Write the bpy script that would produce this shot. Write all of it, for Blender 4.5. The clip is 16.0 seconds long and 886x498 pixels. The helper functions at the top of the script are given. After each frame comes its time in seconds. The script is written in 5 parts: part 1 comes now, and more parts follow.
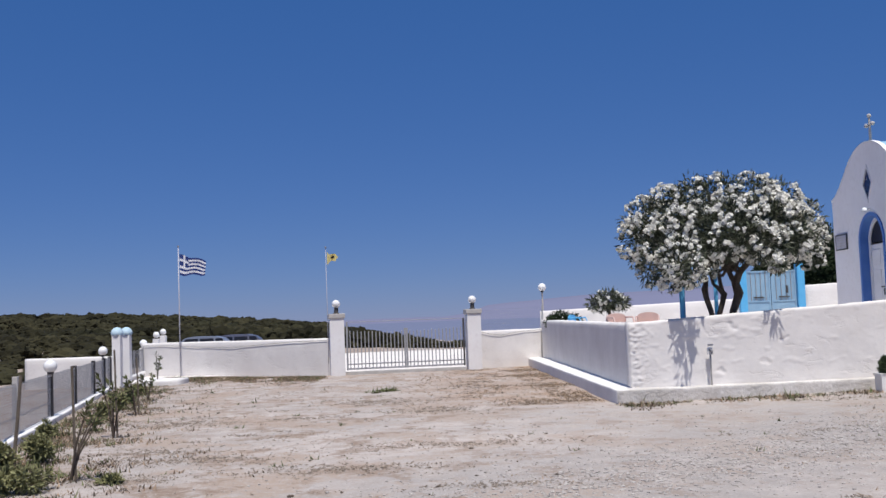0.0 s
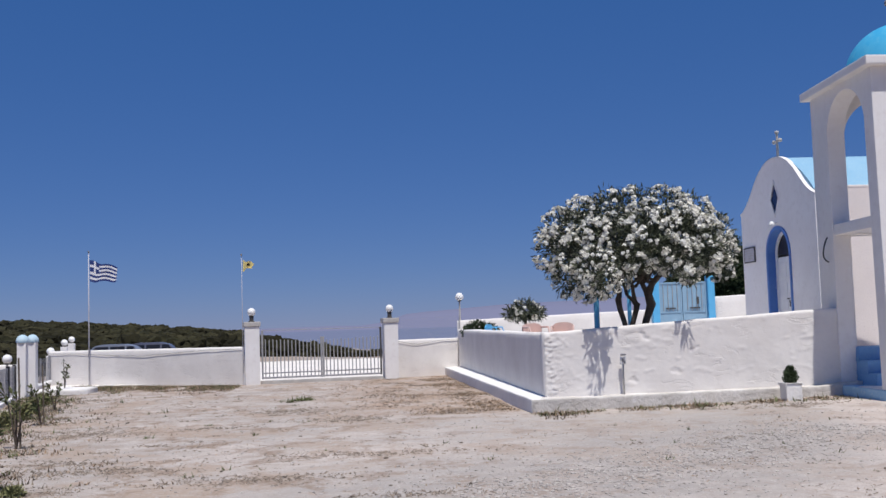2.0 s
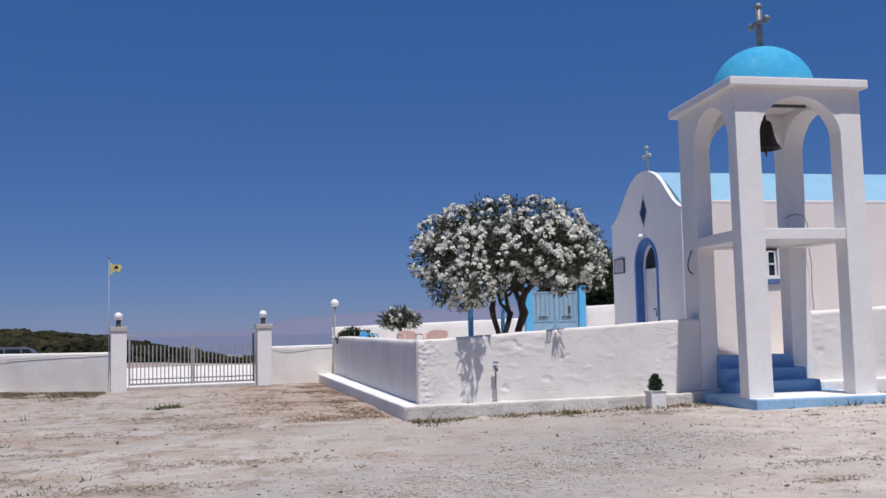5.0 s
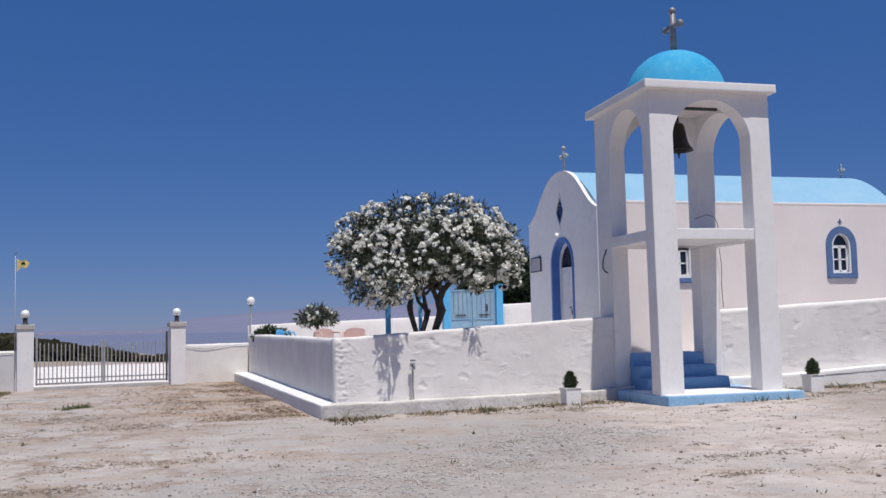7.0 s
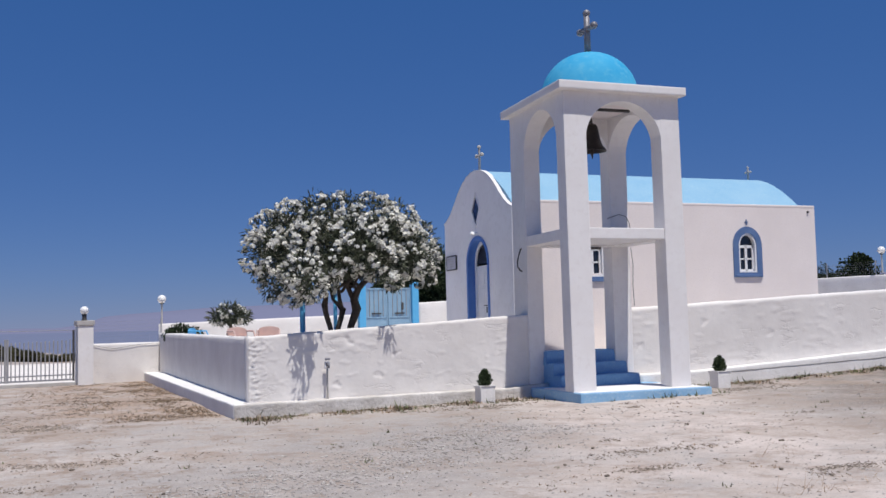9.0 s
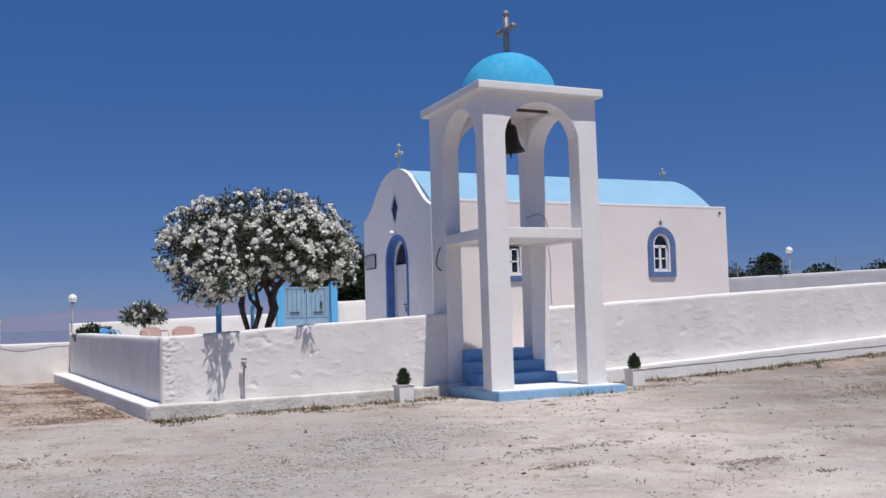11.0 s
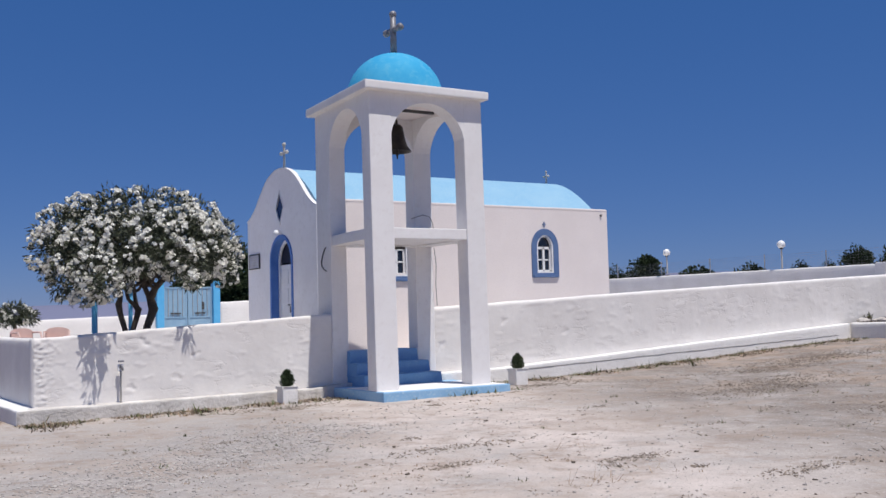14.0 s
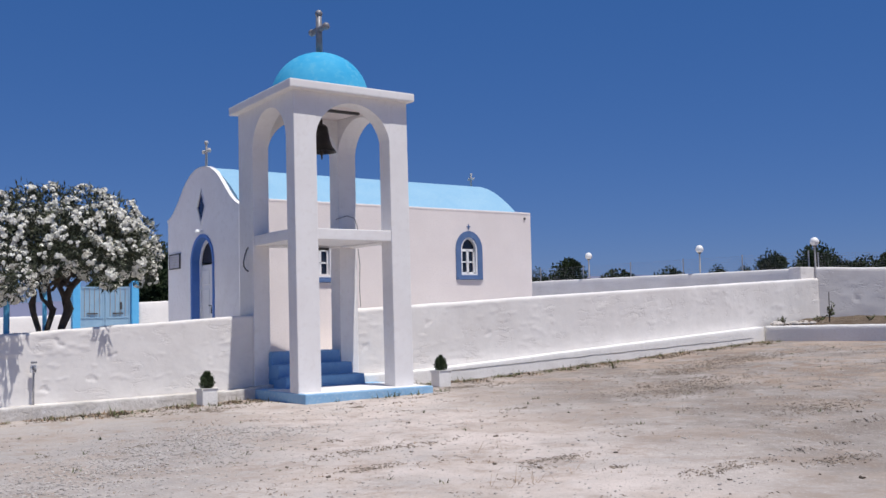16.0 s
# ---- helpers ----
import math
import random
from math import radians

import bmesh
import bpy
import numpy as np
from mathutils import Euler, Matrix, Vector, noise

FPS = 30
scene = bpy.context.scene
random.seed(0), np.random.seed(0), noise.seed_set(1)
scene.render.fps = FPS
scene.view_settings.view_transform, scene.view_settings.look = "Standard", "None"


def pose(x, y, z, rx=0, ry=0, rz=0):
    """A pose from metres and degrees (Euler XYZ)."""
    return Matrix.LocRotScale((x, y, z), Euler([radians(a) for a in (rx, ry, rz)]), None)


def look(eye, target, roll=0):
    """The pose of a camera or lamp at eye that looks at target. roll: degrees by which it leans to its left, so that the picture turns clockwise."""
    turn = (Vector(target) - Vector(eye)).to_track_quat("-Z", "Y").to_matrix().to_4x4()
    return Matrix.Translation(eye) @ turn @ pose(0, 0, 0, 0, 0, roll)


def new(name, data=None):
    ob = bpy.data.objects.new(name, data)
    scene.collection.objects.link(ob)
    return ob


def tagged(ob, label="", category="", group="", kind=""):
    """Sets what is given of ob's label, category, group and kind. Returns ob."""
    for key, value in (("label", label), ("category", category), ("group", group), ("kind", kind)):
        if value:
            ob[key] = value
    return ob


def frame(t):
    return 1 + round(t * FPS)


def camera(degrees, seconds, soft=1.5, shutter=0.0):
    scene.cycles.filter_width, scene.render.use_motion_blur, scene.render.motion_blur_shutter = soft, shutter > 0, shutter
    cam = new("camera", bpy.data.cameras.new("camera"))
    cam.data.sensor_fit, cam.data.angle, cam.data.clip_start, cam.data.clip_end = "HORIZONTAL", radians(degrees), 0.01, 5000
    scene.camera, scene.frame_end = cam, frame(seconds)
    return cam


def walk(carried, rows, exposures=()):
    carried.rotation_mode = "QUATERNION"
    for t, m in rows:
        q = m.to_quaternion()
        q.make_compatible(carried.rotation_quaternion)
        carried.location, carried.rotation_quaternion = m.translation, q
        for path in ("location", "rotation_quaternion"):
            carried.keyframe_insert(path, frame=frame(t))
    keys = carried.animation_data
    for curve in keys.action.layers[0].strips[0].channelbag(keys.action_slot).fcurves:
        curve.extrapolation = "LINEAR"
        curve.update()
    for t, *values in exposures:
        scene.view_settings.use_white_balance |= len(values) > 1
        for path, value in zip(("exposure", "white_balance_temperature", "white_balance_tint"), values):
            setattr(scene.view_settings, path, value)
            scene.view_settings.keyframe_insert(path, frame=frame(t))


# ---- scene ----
# camera: one lens, held by hand and panned to the right, seconds / yaw / pitch / roll in degrees
cam = camera(47.10, 16.0)
EYE = 1.5
ROWS = [
    (0.0, 0.000, 3.917, -2.090),
    (0.5, -1.025, 3.966, -1.979),
    (1.0, -2.253, 4.066, -1.928),
    (1.5, -3.383, 4.164, -1.795),
    (2.0, -4.607, 4.269, -1.792),
    (2.5, -5.755, 4.370, -1.776),
    (3.0, -6.971, 4.465, -1.613),
    (3.5, -8.084, 4.525, -1.573),
    (4.0, -9.276, 4.534, -1.453),
    (6.5, -14.900, 4.326, -1.268),
    (7.0, -16.118, 4.266, -1.283),
    (7.5, -17.254, 4.212, -1.281),
    (8.0, -18.478, 4.166, -1.341),
    (8.5, -19.610, 4.118, -1.339),
    (9.0, -20.834, 4.061, -1.366),
    (11.5, -26.456, 3.848, -1.518),
    (12.0, -27.541, 3.799, -1.549),
    (12.5, -28.543, 3.773, -1.585),
    (13.0, -29.636, 3.761, -1.624),
    (13.5, -30.658, 3.764, -1.536),
    (14.0, -31.763, 3.754, -1.564),
    (14.5, -32.787, 3.771, -1.498),
    (15.0, -33.920, 3.774, -1.432),
    (15.5, -34.934, 3.777, -1.348),
    (16.0, -36.017, 3.747, -1.281),
]


def held(yaw, pitch, roll):
    a, b, k = radians(yaw), radians(pitch), -radians(yaw) / 0.62
    eye = Vector((0.154 * k, 0.116 * k, EYE))
    return look(eye, eye + Vector((-math.sin(a) * math.cos(b), math.cos(a) * math.cos(b), math.sin(b))), roll)


walk(cam, [(t, held(*turn)) for t, *turn in ROWS], [(0.0, 0.04), (2.0, -0.04), (6.5, -0.10), (9.0, -0.09), (12.0, -0.08), (16.0, -0.02)])

# ---- light: a high sun over the shoulder, a clear blue sky ----
SUN = Vector((0.045, -0.35, 0.935)).normalized()
scene.view_settings.exposure = 0.0
world = bpy.data.worlds.new("sky")
scene.world = world
world.use_nodes = True
wn, wl = world.node_tree.nodes, world.node_tree.links
sky = wn.new("ShaderNodeTexSky")
sky.sky_type, sky.sun_disc = "NISHITA", False
sky.sun_elevation = math.asin(SUN.z)
sky.sun_rotation = math.atan2(SUN.x, SUN.y)
sky.altitude, sky.air_density, sky.dust_density, sky.ozone_density = 0, 0.8, 0.0, 6.0
veil = wn.new("ShaderNodeMix")   # an even summer haze over the whole sky
veil.data_type = "RGBA"
veil.inputs[0].default_value = 0.64
veil.inputs[7].default_value = (0.13, 1.25, 4.30, 1)
tint = wn.new("ShaderNodeMix")
tint.data_type, tint.blend_type = "RGBA", "MULTIPLY"
tint.inputs[0].default_value = 1.0
tint.inputs[7].default_value = (1.0, 0.92, 1.1, 1)
wl.new(sky.outputs[0], tint.inputs[6])
wl.new(tint.outputs[2], veil.inputs[6])
wl.new(veil.outputs[2], wn["Background"].inputs[0])
wn["Background"].inputs[1].default_value = 0.081
sun_data = bpy.data.lights.new("sun", "SUN")
sun_data.energy, sun_data.angle, sun_data.color = 4.6, radians(0.5), (1.0, 0.955, 0.90)
sun = new("sun", sun_data)
sun.matrix_world = look(SUN * 50, (0, 0, 0))


# ---- materials ----
def mat(name, a, b, scale=3.0, *more, cracks=0.0, **kw):
    m = plain_mat(name, a, b, scale, *more, **kw)
    if cracks:
        add_cracks(m, cracks)
    return m


def plain_mat(name, a, b, scale=3.0, rough=0.8, bump=0.3, fine=60.0, metal=0.0, detail=None, dist=0.01, spec=0.3, random_tint=0.0, lo=0.35, hi=0.65):
    """Two colours mixed by coarse noise, a third by a finer one, with fine relief."""
    m = bpy.data.materials.new(name)
    m.use_nodes = True
    n, l = m.node_tree.nodes, m.node_tree.links
    p = n["Principled BSDF"]
    p.inputs["Roughness"].default_value, p.inputs["Metallic"].default_value = rough, metal
    p.inputs["Specular IOR Level"].default_value = spec
    co = n.new("ShaderNodeTexCoord")
    t1 = n.new("ShaderNodeTexNoise")
    t1.inputs["Scale"].default_value, t1.inputs["Detail"].default_value, t1.inputs["Roughness"].default_value = scale, 7, 0.62
    l.new(co.outputs["Object"], t1.inputs["Vector"])
    r1 = n.new("ShaderNodeMapRange")
    r1.inputs[1].default_value, r1.inputs[2].default_value = lo, hi
    l.new(t1.outputs[0], r1.inputs[0])
    mix = n.new("ShaderNodeMix")
    mix.data_type = "RGBA"
    mix.inputs[6].default_value, mix.inputs[7].default_value = (*a, 1), (*b, 1)
    l.new(r1.outputs[0], mix.inputs[0])
    out = mix.outputs[2]
    t2 = n.new("ShaderNodeTexNoise")
    t2.inputs["Scale"].default_value, t2.inputs["Detail"].default_value = fine, 5
    l.new(co.outputs["Object"], t2.inputs["Vector"])
    if detail:
        r2 = n.new("ShaderNodeMapRange")
        r2.inputs[1].default_value, r2.inputs[2].default_value = 0.52, 0.72
        l.new(t2.outputs[0], r2.inputs[0])
        mx = n.new("ShaderNodeMix")
        mx.data_type = "RGBA"
        mx.inputs[7].default_value = (*detail, 1)
        l.new(r2.outputs[0], mx.inputs[0])
        l.new(out, mx.inputs[6])
        out = mx.outputs[2]
    if random_tint:
        geo = n.new("ShaderNodeNewGeometry")
        hsv = n.new("ShaderNodeHueSaturation")
        r3 = n.new("ShaderNodeMapRange")
        r3.inputs[3].default_value, r3.inputs[4].default_value = 1 - random_tint, 1 + random_tint
        l.new(geo.outputs["Random Per Island"], r3.inputs[0])
        l.new(r3.outputs[0], hsv.inputs["Value"])
        l.new(out, hsv.inputs["Color"])
        out = hsv.outputs[0]
    l.new(out, p.inputs["Base Color"])
    if bump:
        bp = n.new("ShaderNodeBump")
        bp.inputs["Strength"].default_value, bp.inputs["Distance"].default_value = bump, dist
        l.new(t2.outputs[0], bp.inputs["Height"])
        l.new(bp.outputs[0], p.inputs["Normal"])
    return m


def add_cracks(m, amount):
    """Thin wandering cracks and flaked dents in patches, in colour and relief."""
    n, l = m.node_tree.nodes, m.node_tree.links
    p = n["Principled BSDF"]
    co = n.new("ShaderNodeTexCoord")
    mp = n.new("ShaderNodeMapping")
    mp.inputs["Scale"].default_value = (0.8, 0.8, 2.2)
    l.new(co.outputs["Object"], mp.inputs["Vector"])

    def tex(scale, lo, hi, detail, distortion, source):
        t = n.new("ShaderNodeTexNoise")
        t.inputs["Scale"].default_value, t.inputs["Detail"].default_value, t.inputs["Distortion"].default_value = scale, detail, distortion
        l.new(source, t.inputs["Vector"])
        r = n.new("ShaderNodeMapRange")
        r.inputs[1].default_value, r.inputs[2].default_value = lo, hi
        l.new(t.outputs[0], r.inputs[0])
        return t.outputs[0], r.outputs[0]

    raw, _ = tex(2.6, 0, 1, 7, 0.3, mp.outputs[0])
    off = n.new("ShaderNodeMath")
    off.operation = "SUBTRACT"
    off.inputs[1].default_value = 0.5
    l.new(raw, off.inputs[0])
    ab = n.new("ShaderNodeMath")
    ab.operation = "ABSOLUTE"
    l.new(off.outputs[0], ab.inputs[0])
    line = n.new("ShaderNodeMapRange")
    line.inputs[1].default_value, line.inputs[2].default_value, line.inputs[3].default_value, line.inputs[4].default_value = 0.0, 0.045, 1.0, 0.0
    l.new(ab.outputs[0], line.inputs[0])
    _, mask = tex(2.2, 0.52, 0.62, 4, 0.0, co.outputs["Object"])
    fac = n.new("ShaderNodeMath")
    fac.operation = "MULTIPLY"
    l.new(line.outputs[0], fac.inputs[0])
    l.new(mask, fac.inputs[1])
    amt = n.new("ShaderNodeMath")
    amt.operation = "MULTIPLY"
    amt.inputs[1].default_value = amount
    l.new(fac.outputs[0], amt.inputs[0])
    was = p.inputs["Base Color"].links[0].from_socket
    mx = n.new("ShaderNodeMix")
    mx.data_type = "RGBA"
    mx.inputs[7].default_value = (0.40, 0.37, 0.35, 1)
    l.new(amt.outputs[0], mx.inputs[0])
    l.new(was, mx.inputs[6])
    l.new(mx.outputs[2], p.inputs["Base Color"])
    bp = n.new("ShaderNodeBump")
    bp.invert = True
    bp.inputs["Strength"].default_value, bp.inputs["Distance"].default_value = 0.22, 0.02
    l.new(fac.outputs[0], bp.inputs["Height"])
    l.new(p.inputs["Normal"].links[0].from_socket, bp.inputs["Normal"])
    l.new(bp.outputs[0], p.inputs["Normal"])


LIME = mat("limewash", (0.77, 0.742, 0.718), (0.68, 0.648, 0.624), 1.1, 0.9, 0.22, 15, detail=(0.71, 0.686, 0.67), dist=0.010, spec=0.15, cracks=0.07)
CREAM = mat("church_render", (0.80, 0.735, 0.712), (0.745, 0.68, 0.657), 0.9, 0.9, 0.2, 30, detail=(0.72, 0.656, 0.634), dist=0.012, spec=0.15)
SMOOTH = mat("tower_paint", (0.79, 0.775, 0.77), (0.74, 0.715, 0.705), 1.3, 0.85, 0.2, 9, detail=(0.73, 0.705, 0.695), dist=0.012, spec=0.2)
# tower paint made whiter: fill light on the shaded gable, put into colour
GABLE = mat("gable_fill_whitewash", (0.87, 0.85, 0.85), (0.82, 0.795, 0.795), 1.3, 0.85, 0.2, 9, detail=(0.80, 0.775, 0.77), dist=0.012, spec=0.2)
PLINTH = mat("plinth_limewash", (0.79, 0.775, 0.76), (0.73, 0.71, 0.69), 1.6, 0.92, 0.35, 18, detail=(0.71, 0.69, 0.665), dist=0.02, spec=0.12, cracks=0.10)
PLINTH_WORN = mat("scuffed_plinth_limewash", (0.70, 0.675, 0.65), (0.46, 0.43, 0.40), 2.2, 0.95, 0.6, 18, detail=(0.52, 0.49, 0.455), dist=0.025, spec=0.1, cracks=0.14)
CRACKDARK = mat("crack_shadowed_mortar", (0.22, 0.20, 0.185), (0.15, 0.135, 0.12), 8, 0.95, 0.2, 40)
SKYBLUE = mat("pale_blue_paint", (0.21, 0.405, 0.57), (0.255, 0.445, 0.59), 1.5, 0.75, 0.15, 40, detail=(0.33, 0.50, 0.60))
DOMEBLUE = mat("dome_blue_paint", (0.035, 0.325, 0.58), (0.075, 0.385, 0.61), 1.6, 0.9, 0.25, 9, detail=(0.10, 0.40, 0.60), spec=0.08)
STEPBLUE = mat("step_blue_paint", (0.14, 0.31, 0.55), (0.18, 0.35, 0.58), 2.5, 0.7, 0.25, 30, detail=(0.22, 0.38, 0.58))
SLABBLUE = mat("slab_blue_paint", (0.22, 0.42, 0.64), (0.28, 0.47, 0.66), 2.5, 0.75, 0.25, 30, detail=(0.40, 0.55, 0.68))
TRIMBLUE = mat("trim_blue_paint", (0.075, 0.18, 0.50), (0.095, 0.215, 0.53), 4, 0.5, 0.1, 40)
WINBLUE = mat("window_surround_blue", (0.085, 0.15, 0.30), (0.11, 0.18, 0.34), 4, 0.55, 0.1, 40)
GATEBLUE = mat("gate_blue_paint", (0.22, 0.36, 0.50), (0.27, 0.41, 0.53), 3, 0.5, 0.1, 40)
POSTBLUE = mat("post_blue_paint", (0.09, 0.38, 0.68), (0.12, 0.43, 0.71), 3, 0.5, 0.1, 40)
WHITE = mat("white_joinery", (0.80, 0.80, 0.80), (0.74, 0.74, 0.75), 5, 0.5, 0.1, 60)
NAVY = mat("navy_glass", (0.012, 0.018, 0.075), (0.018, 0.024, 0.09), 4, 0.25, 0.0, 40)
DARK = mat("dark_recess", (0.012, 0.012, 0.02), (0.02, 0.02, 0.03), 4, 0.4, 0.05, 40)
BRONZE = mat("dark_bronze", (0.030, 0.026, 0.024), (0.05, 0.043, 0.037), 6, 0.45, 0.2, 60, metal=0.6)
STEEL = mat("weathered_cross_metal", (0.29, 0.29, 0.31), (0.18, 0.18, 0.20), 8, 0.5, 0.2, 70, metal=0.3)
CABLE = mat("grey_cable", (0.30, 0.29, 0.28), (0.24, 0.23, 0.22), 6, 0.6, 0.0, 60)
PALEBALL = mat("faded_blue_paint", (0.42, 0.58, 0.68), (0.50, 0.63, 0.70), 4, 0.7, 0.1, 40)
GATEGREY = mat("gate_grey_paint", (0.40, 0.40, 0.41), (0.33, 0.33, 0.34), 6, 0.45, 0.1, 80, metal=0.3)
DARKIRON = mat("dark_iron", (0.05, 0.05, 0.055), (0.08, 0.075, 0.07), 6, 0.6, 0.2, 80)
GALV = mat("galvanised_wire", (0.42, 0.42, 0.43), (0.34, 0.34, 0.35), 8, 0.5, 0.1, 80, metal=0.4)
NET = mat("pale_grey_mesh", (0.40, 0.40, 0.41), (0.33, 0.33, 0.34), 3, 0.7, 0.0, 60)
CONCRETE = mat("pier_cap_concrete", (0.50, 0.48, 0.46), (0.40, 0.38, 0.36), 5, 0.9, 0.4, 40)
GLOBE = mat("opal_globe", (0.82, 0.82, 0.81), (0.78, 0.78, 0.77), 5, 0.25, 0.0, 40, spec=0.5)
BARK = mat("oleander_bark", (0.12, 0.095, 0.075), (0.07, 0.055, 0.045), 9, 0.9, 0.7, 40, dist=0.02)
LEAF = mat("oleander_leaf", (0.080, 0.090, 0.056), (0.047, 0.056, 0.034), 3, 0.5, 0.0, 30, random_tint=0.45)
BLOOM = mat("white_blossom", (0.86, 0.85, 0.80), (0.76, 0.74, 0.66), 6, 0.7, 0.0, 30, random_tint=0.12)
BUSH = mat("maquis_bush", (0.021, 0.021, 0.011), (0.040, 0.036, 0.019), 0.05, 0.9, 0.9, 3.5, detail=(0.013, 0.014, 0.009), dist=0.15, random_tint=0.5, spec=0.1)
bn, bk_ = BLOOM.node_tree.nodes, BLOOM.node_tree.links   # petals let some light through
thin, both = bn.new("ShaderNodeBsdfTranslucent"), bn.new("ShaderNodeMixShader")
thin.inputs["Color"].default_value = (0.86, 0.85, 0.80, 1)
both.inputs[0].default_value = 0.22
bk_.new(bn["Principled BSDF"].outputs[0], both.inputs[1])
bk_.new(thin.outputs[0], both.inputs[2])
bk_.new(both.outputs[0], bn["Material Output"].inputs["Surface"])
CONIFER = mat("juniper_green", (0.028, 0.045, 0.022), (0.045, 0.062, 0.03), 1.5, 0.9, 0.9, 10, detail=(0.016, 0.026, 0.013), dist=0.1, random_tint=0.3, spec=0.1)
WEED = mat("green_weed", (0.085, 0.105, 0.04), (0.13, 0.13, 0.06), 4, 0.8, 0.0, 30, random_tint=0.3)
HERB = mat("olive_herb_leaf", (0.23, 0.225, 0.105), (0.15, 0.155, 0.07), 5, 0.7, 0.0, 30, random_tint=0.4)
STRAW = mat("dry_straw", (0.37, 0.265, 0.175), (0.25, 0.175, 0.115), 3, 0.9, 0.0, 30, random_tint=0.3)
CHAFF = mat("bleached_chaff", (0.33, 0.275, 0.225), (0.21, 0.17, 0.135), 3, 0.9, 0.0, 30, random_tint=0.35)
LITTER = mat("dead_weed", (0.20, 0.155, 0.115), (0.13, 0.105, 0.08), 3, 0.9, 0.0, 30, random_tint=0.3)
CLOD = mat("dark_clod", (0.11, 0.09, 0.075), (0.16, 0.13, 0.105), 9, 0.95, 0.4, 40, random_tint=0.3)
STONE = mat("loose_limestone", (0.47, 0.435, 0.405), (0.34, 0.31, 0.285), 6, 0.95, 0.5, 40, random_tint=0.2)
WOOD = mat("grey_stake_wood", (0.17, 0.14, 0.11), (0.11, 0.09, 0.07), 8, 0.9, 0.4, 60)
PINK = mat("pink_plastic", (0.66, 0.47, 0.42), (0.60, 0.43, 0.39), 5, 0.5, 0.05, 60)
# sea colour paled to match the ridge, with the haze painted in
SEA = mat("haze_toned_sea", (0.145, 0.168, 0.252), (0.15, 0.173, 0.257), 0.01, 0.9, 0.1, 0.4, dist=0.3, spec=0.1)
# the ridge's distance haze is put straight into this near-sky colour
HAZE = mat("haze_toned_far_ridge", (0.168, 0.178, 0.262), (0.175, 0.184, 0.268), 0.004, 1.0, 0.0, 0.02, spec=0.0)
CARPAINT = mat("silver_blue_car_paint", (0.30, 0.33, 0.40), (0.27, 0.30, 0.37), 3, 0.3, 0.0, 60, metal=0.3)
DARKCAR = mat("dark_car_paint", (0.17, 0.18, 0.24), (0.15, 0.16, 0.22), 3, 0.3, 0.0, 60, metal=0.3)
TOPIARY = mat("clipped_green", (0.06, 0.085, 0.04), (0.045, 0.065, 0.03), 8, 0.8, 0.0, 40, random_tint=0.4)
TYRE = mat("black_rubber", (0.02, 0.02, 0.02), (0.03, 0.03, 0.03), 6, 0.8, 0.2, 60)
FLAGBLUE = mat("flag_blue_cloth", (0.025, 0.045, 0.17), (0.03, 0.05, 0.19), 6, 0.85, 0.1, 120)
FLAGWHITE = mat("flag_white_cloth", (0.78, 0.78, 0.80), (0.72, 0.72, 0.75), 6, 0.85, 0.1, 120)
FLAGGOLD = mat("flag_yellow_cloth", (0.66, 0.56, 0.24), (0.60, 0.50, 0.20), 6, 0.85, 0.1, 120)
PLAQUE = mat("grey_marble_plaque", (0.50, 0.49, 0.53), (0.42, 0.41, 0.45), 6, 0.5, 0.1, 40)
# floor colour is out of view, raised to bounce light onto the gable
PAVED = mat("courtyard_bounce_concrete", (0.74, 0.70, 0.66), (0.66, 0.62, 0.58), 1.2, 0.9, 0.3, 25)


def glass_mat():
    m = bpy.data.materials.new("window_glass")
    m.use_nodes = True
    p = m.node_tree.nodes["Principled BSDF"]
    p.inputs["Base Color"].default_value = (0.02, 0.025, 0.04, 1)
    p.inputs["Roughness"].default_value = 0.06
    return m


GLASS = glass_mat()


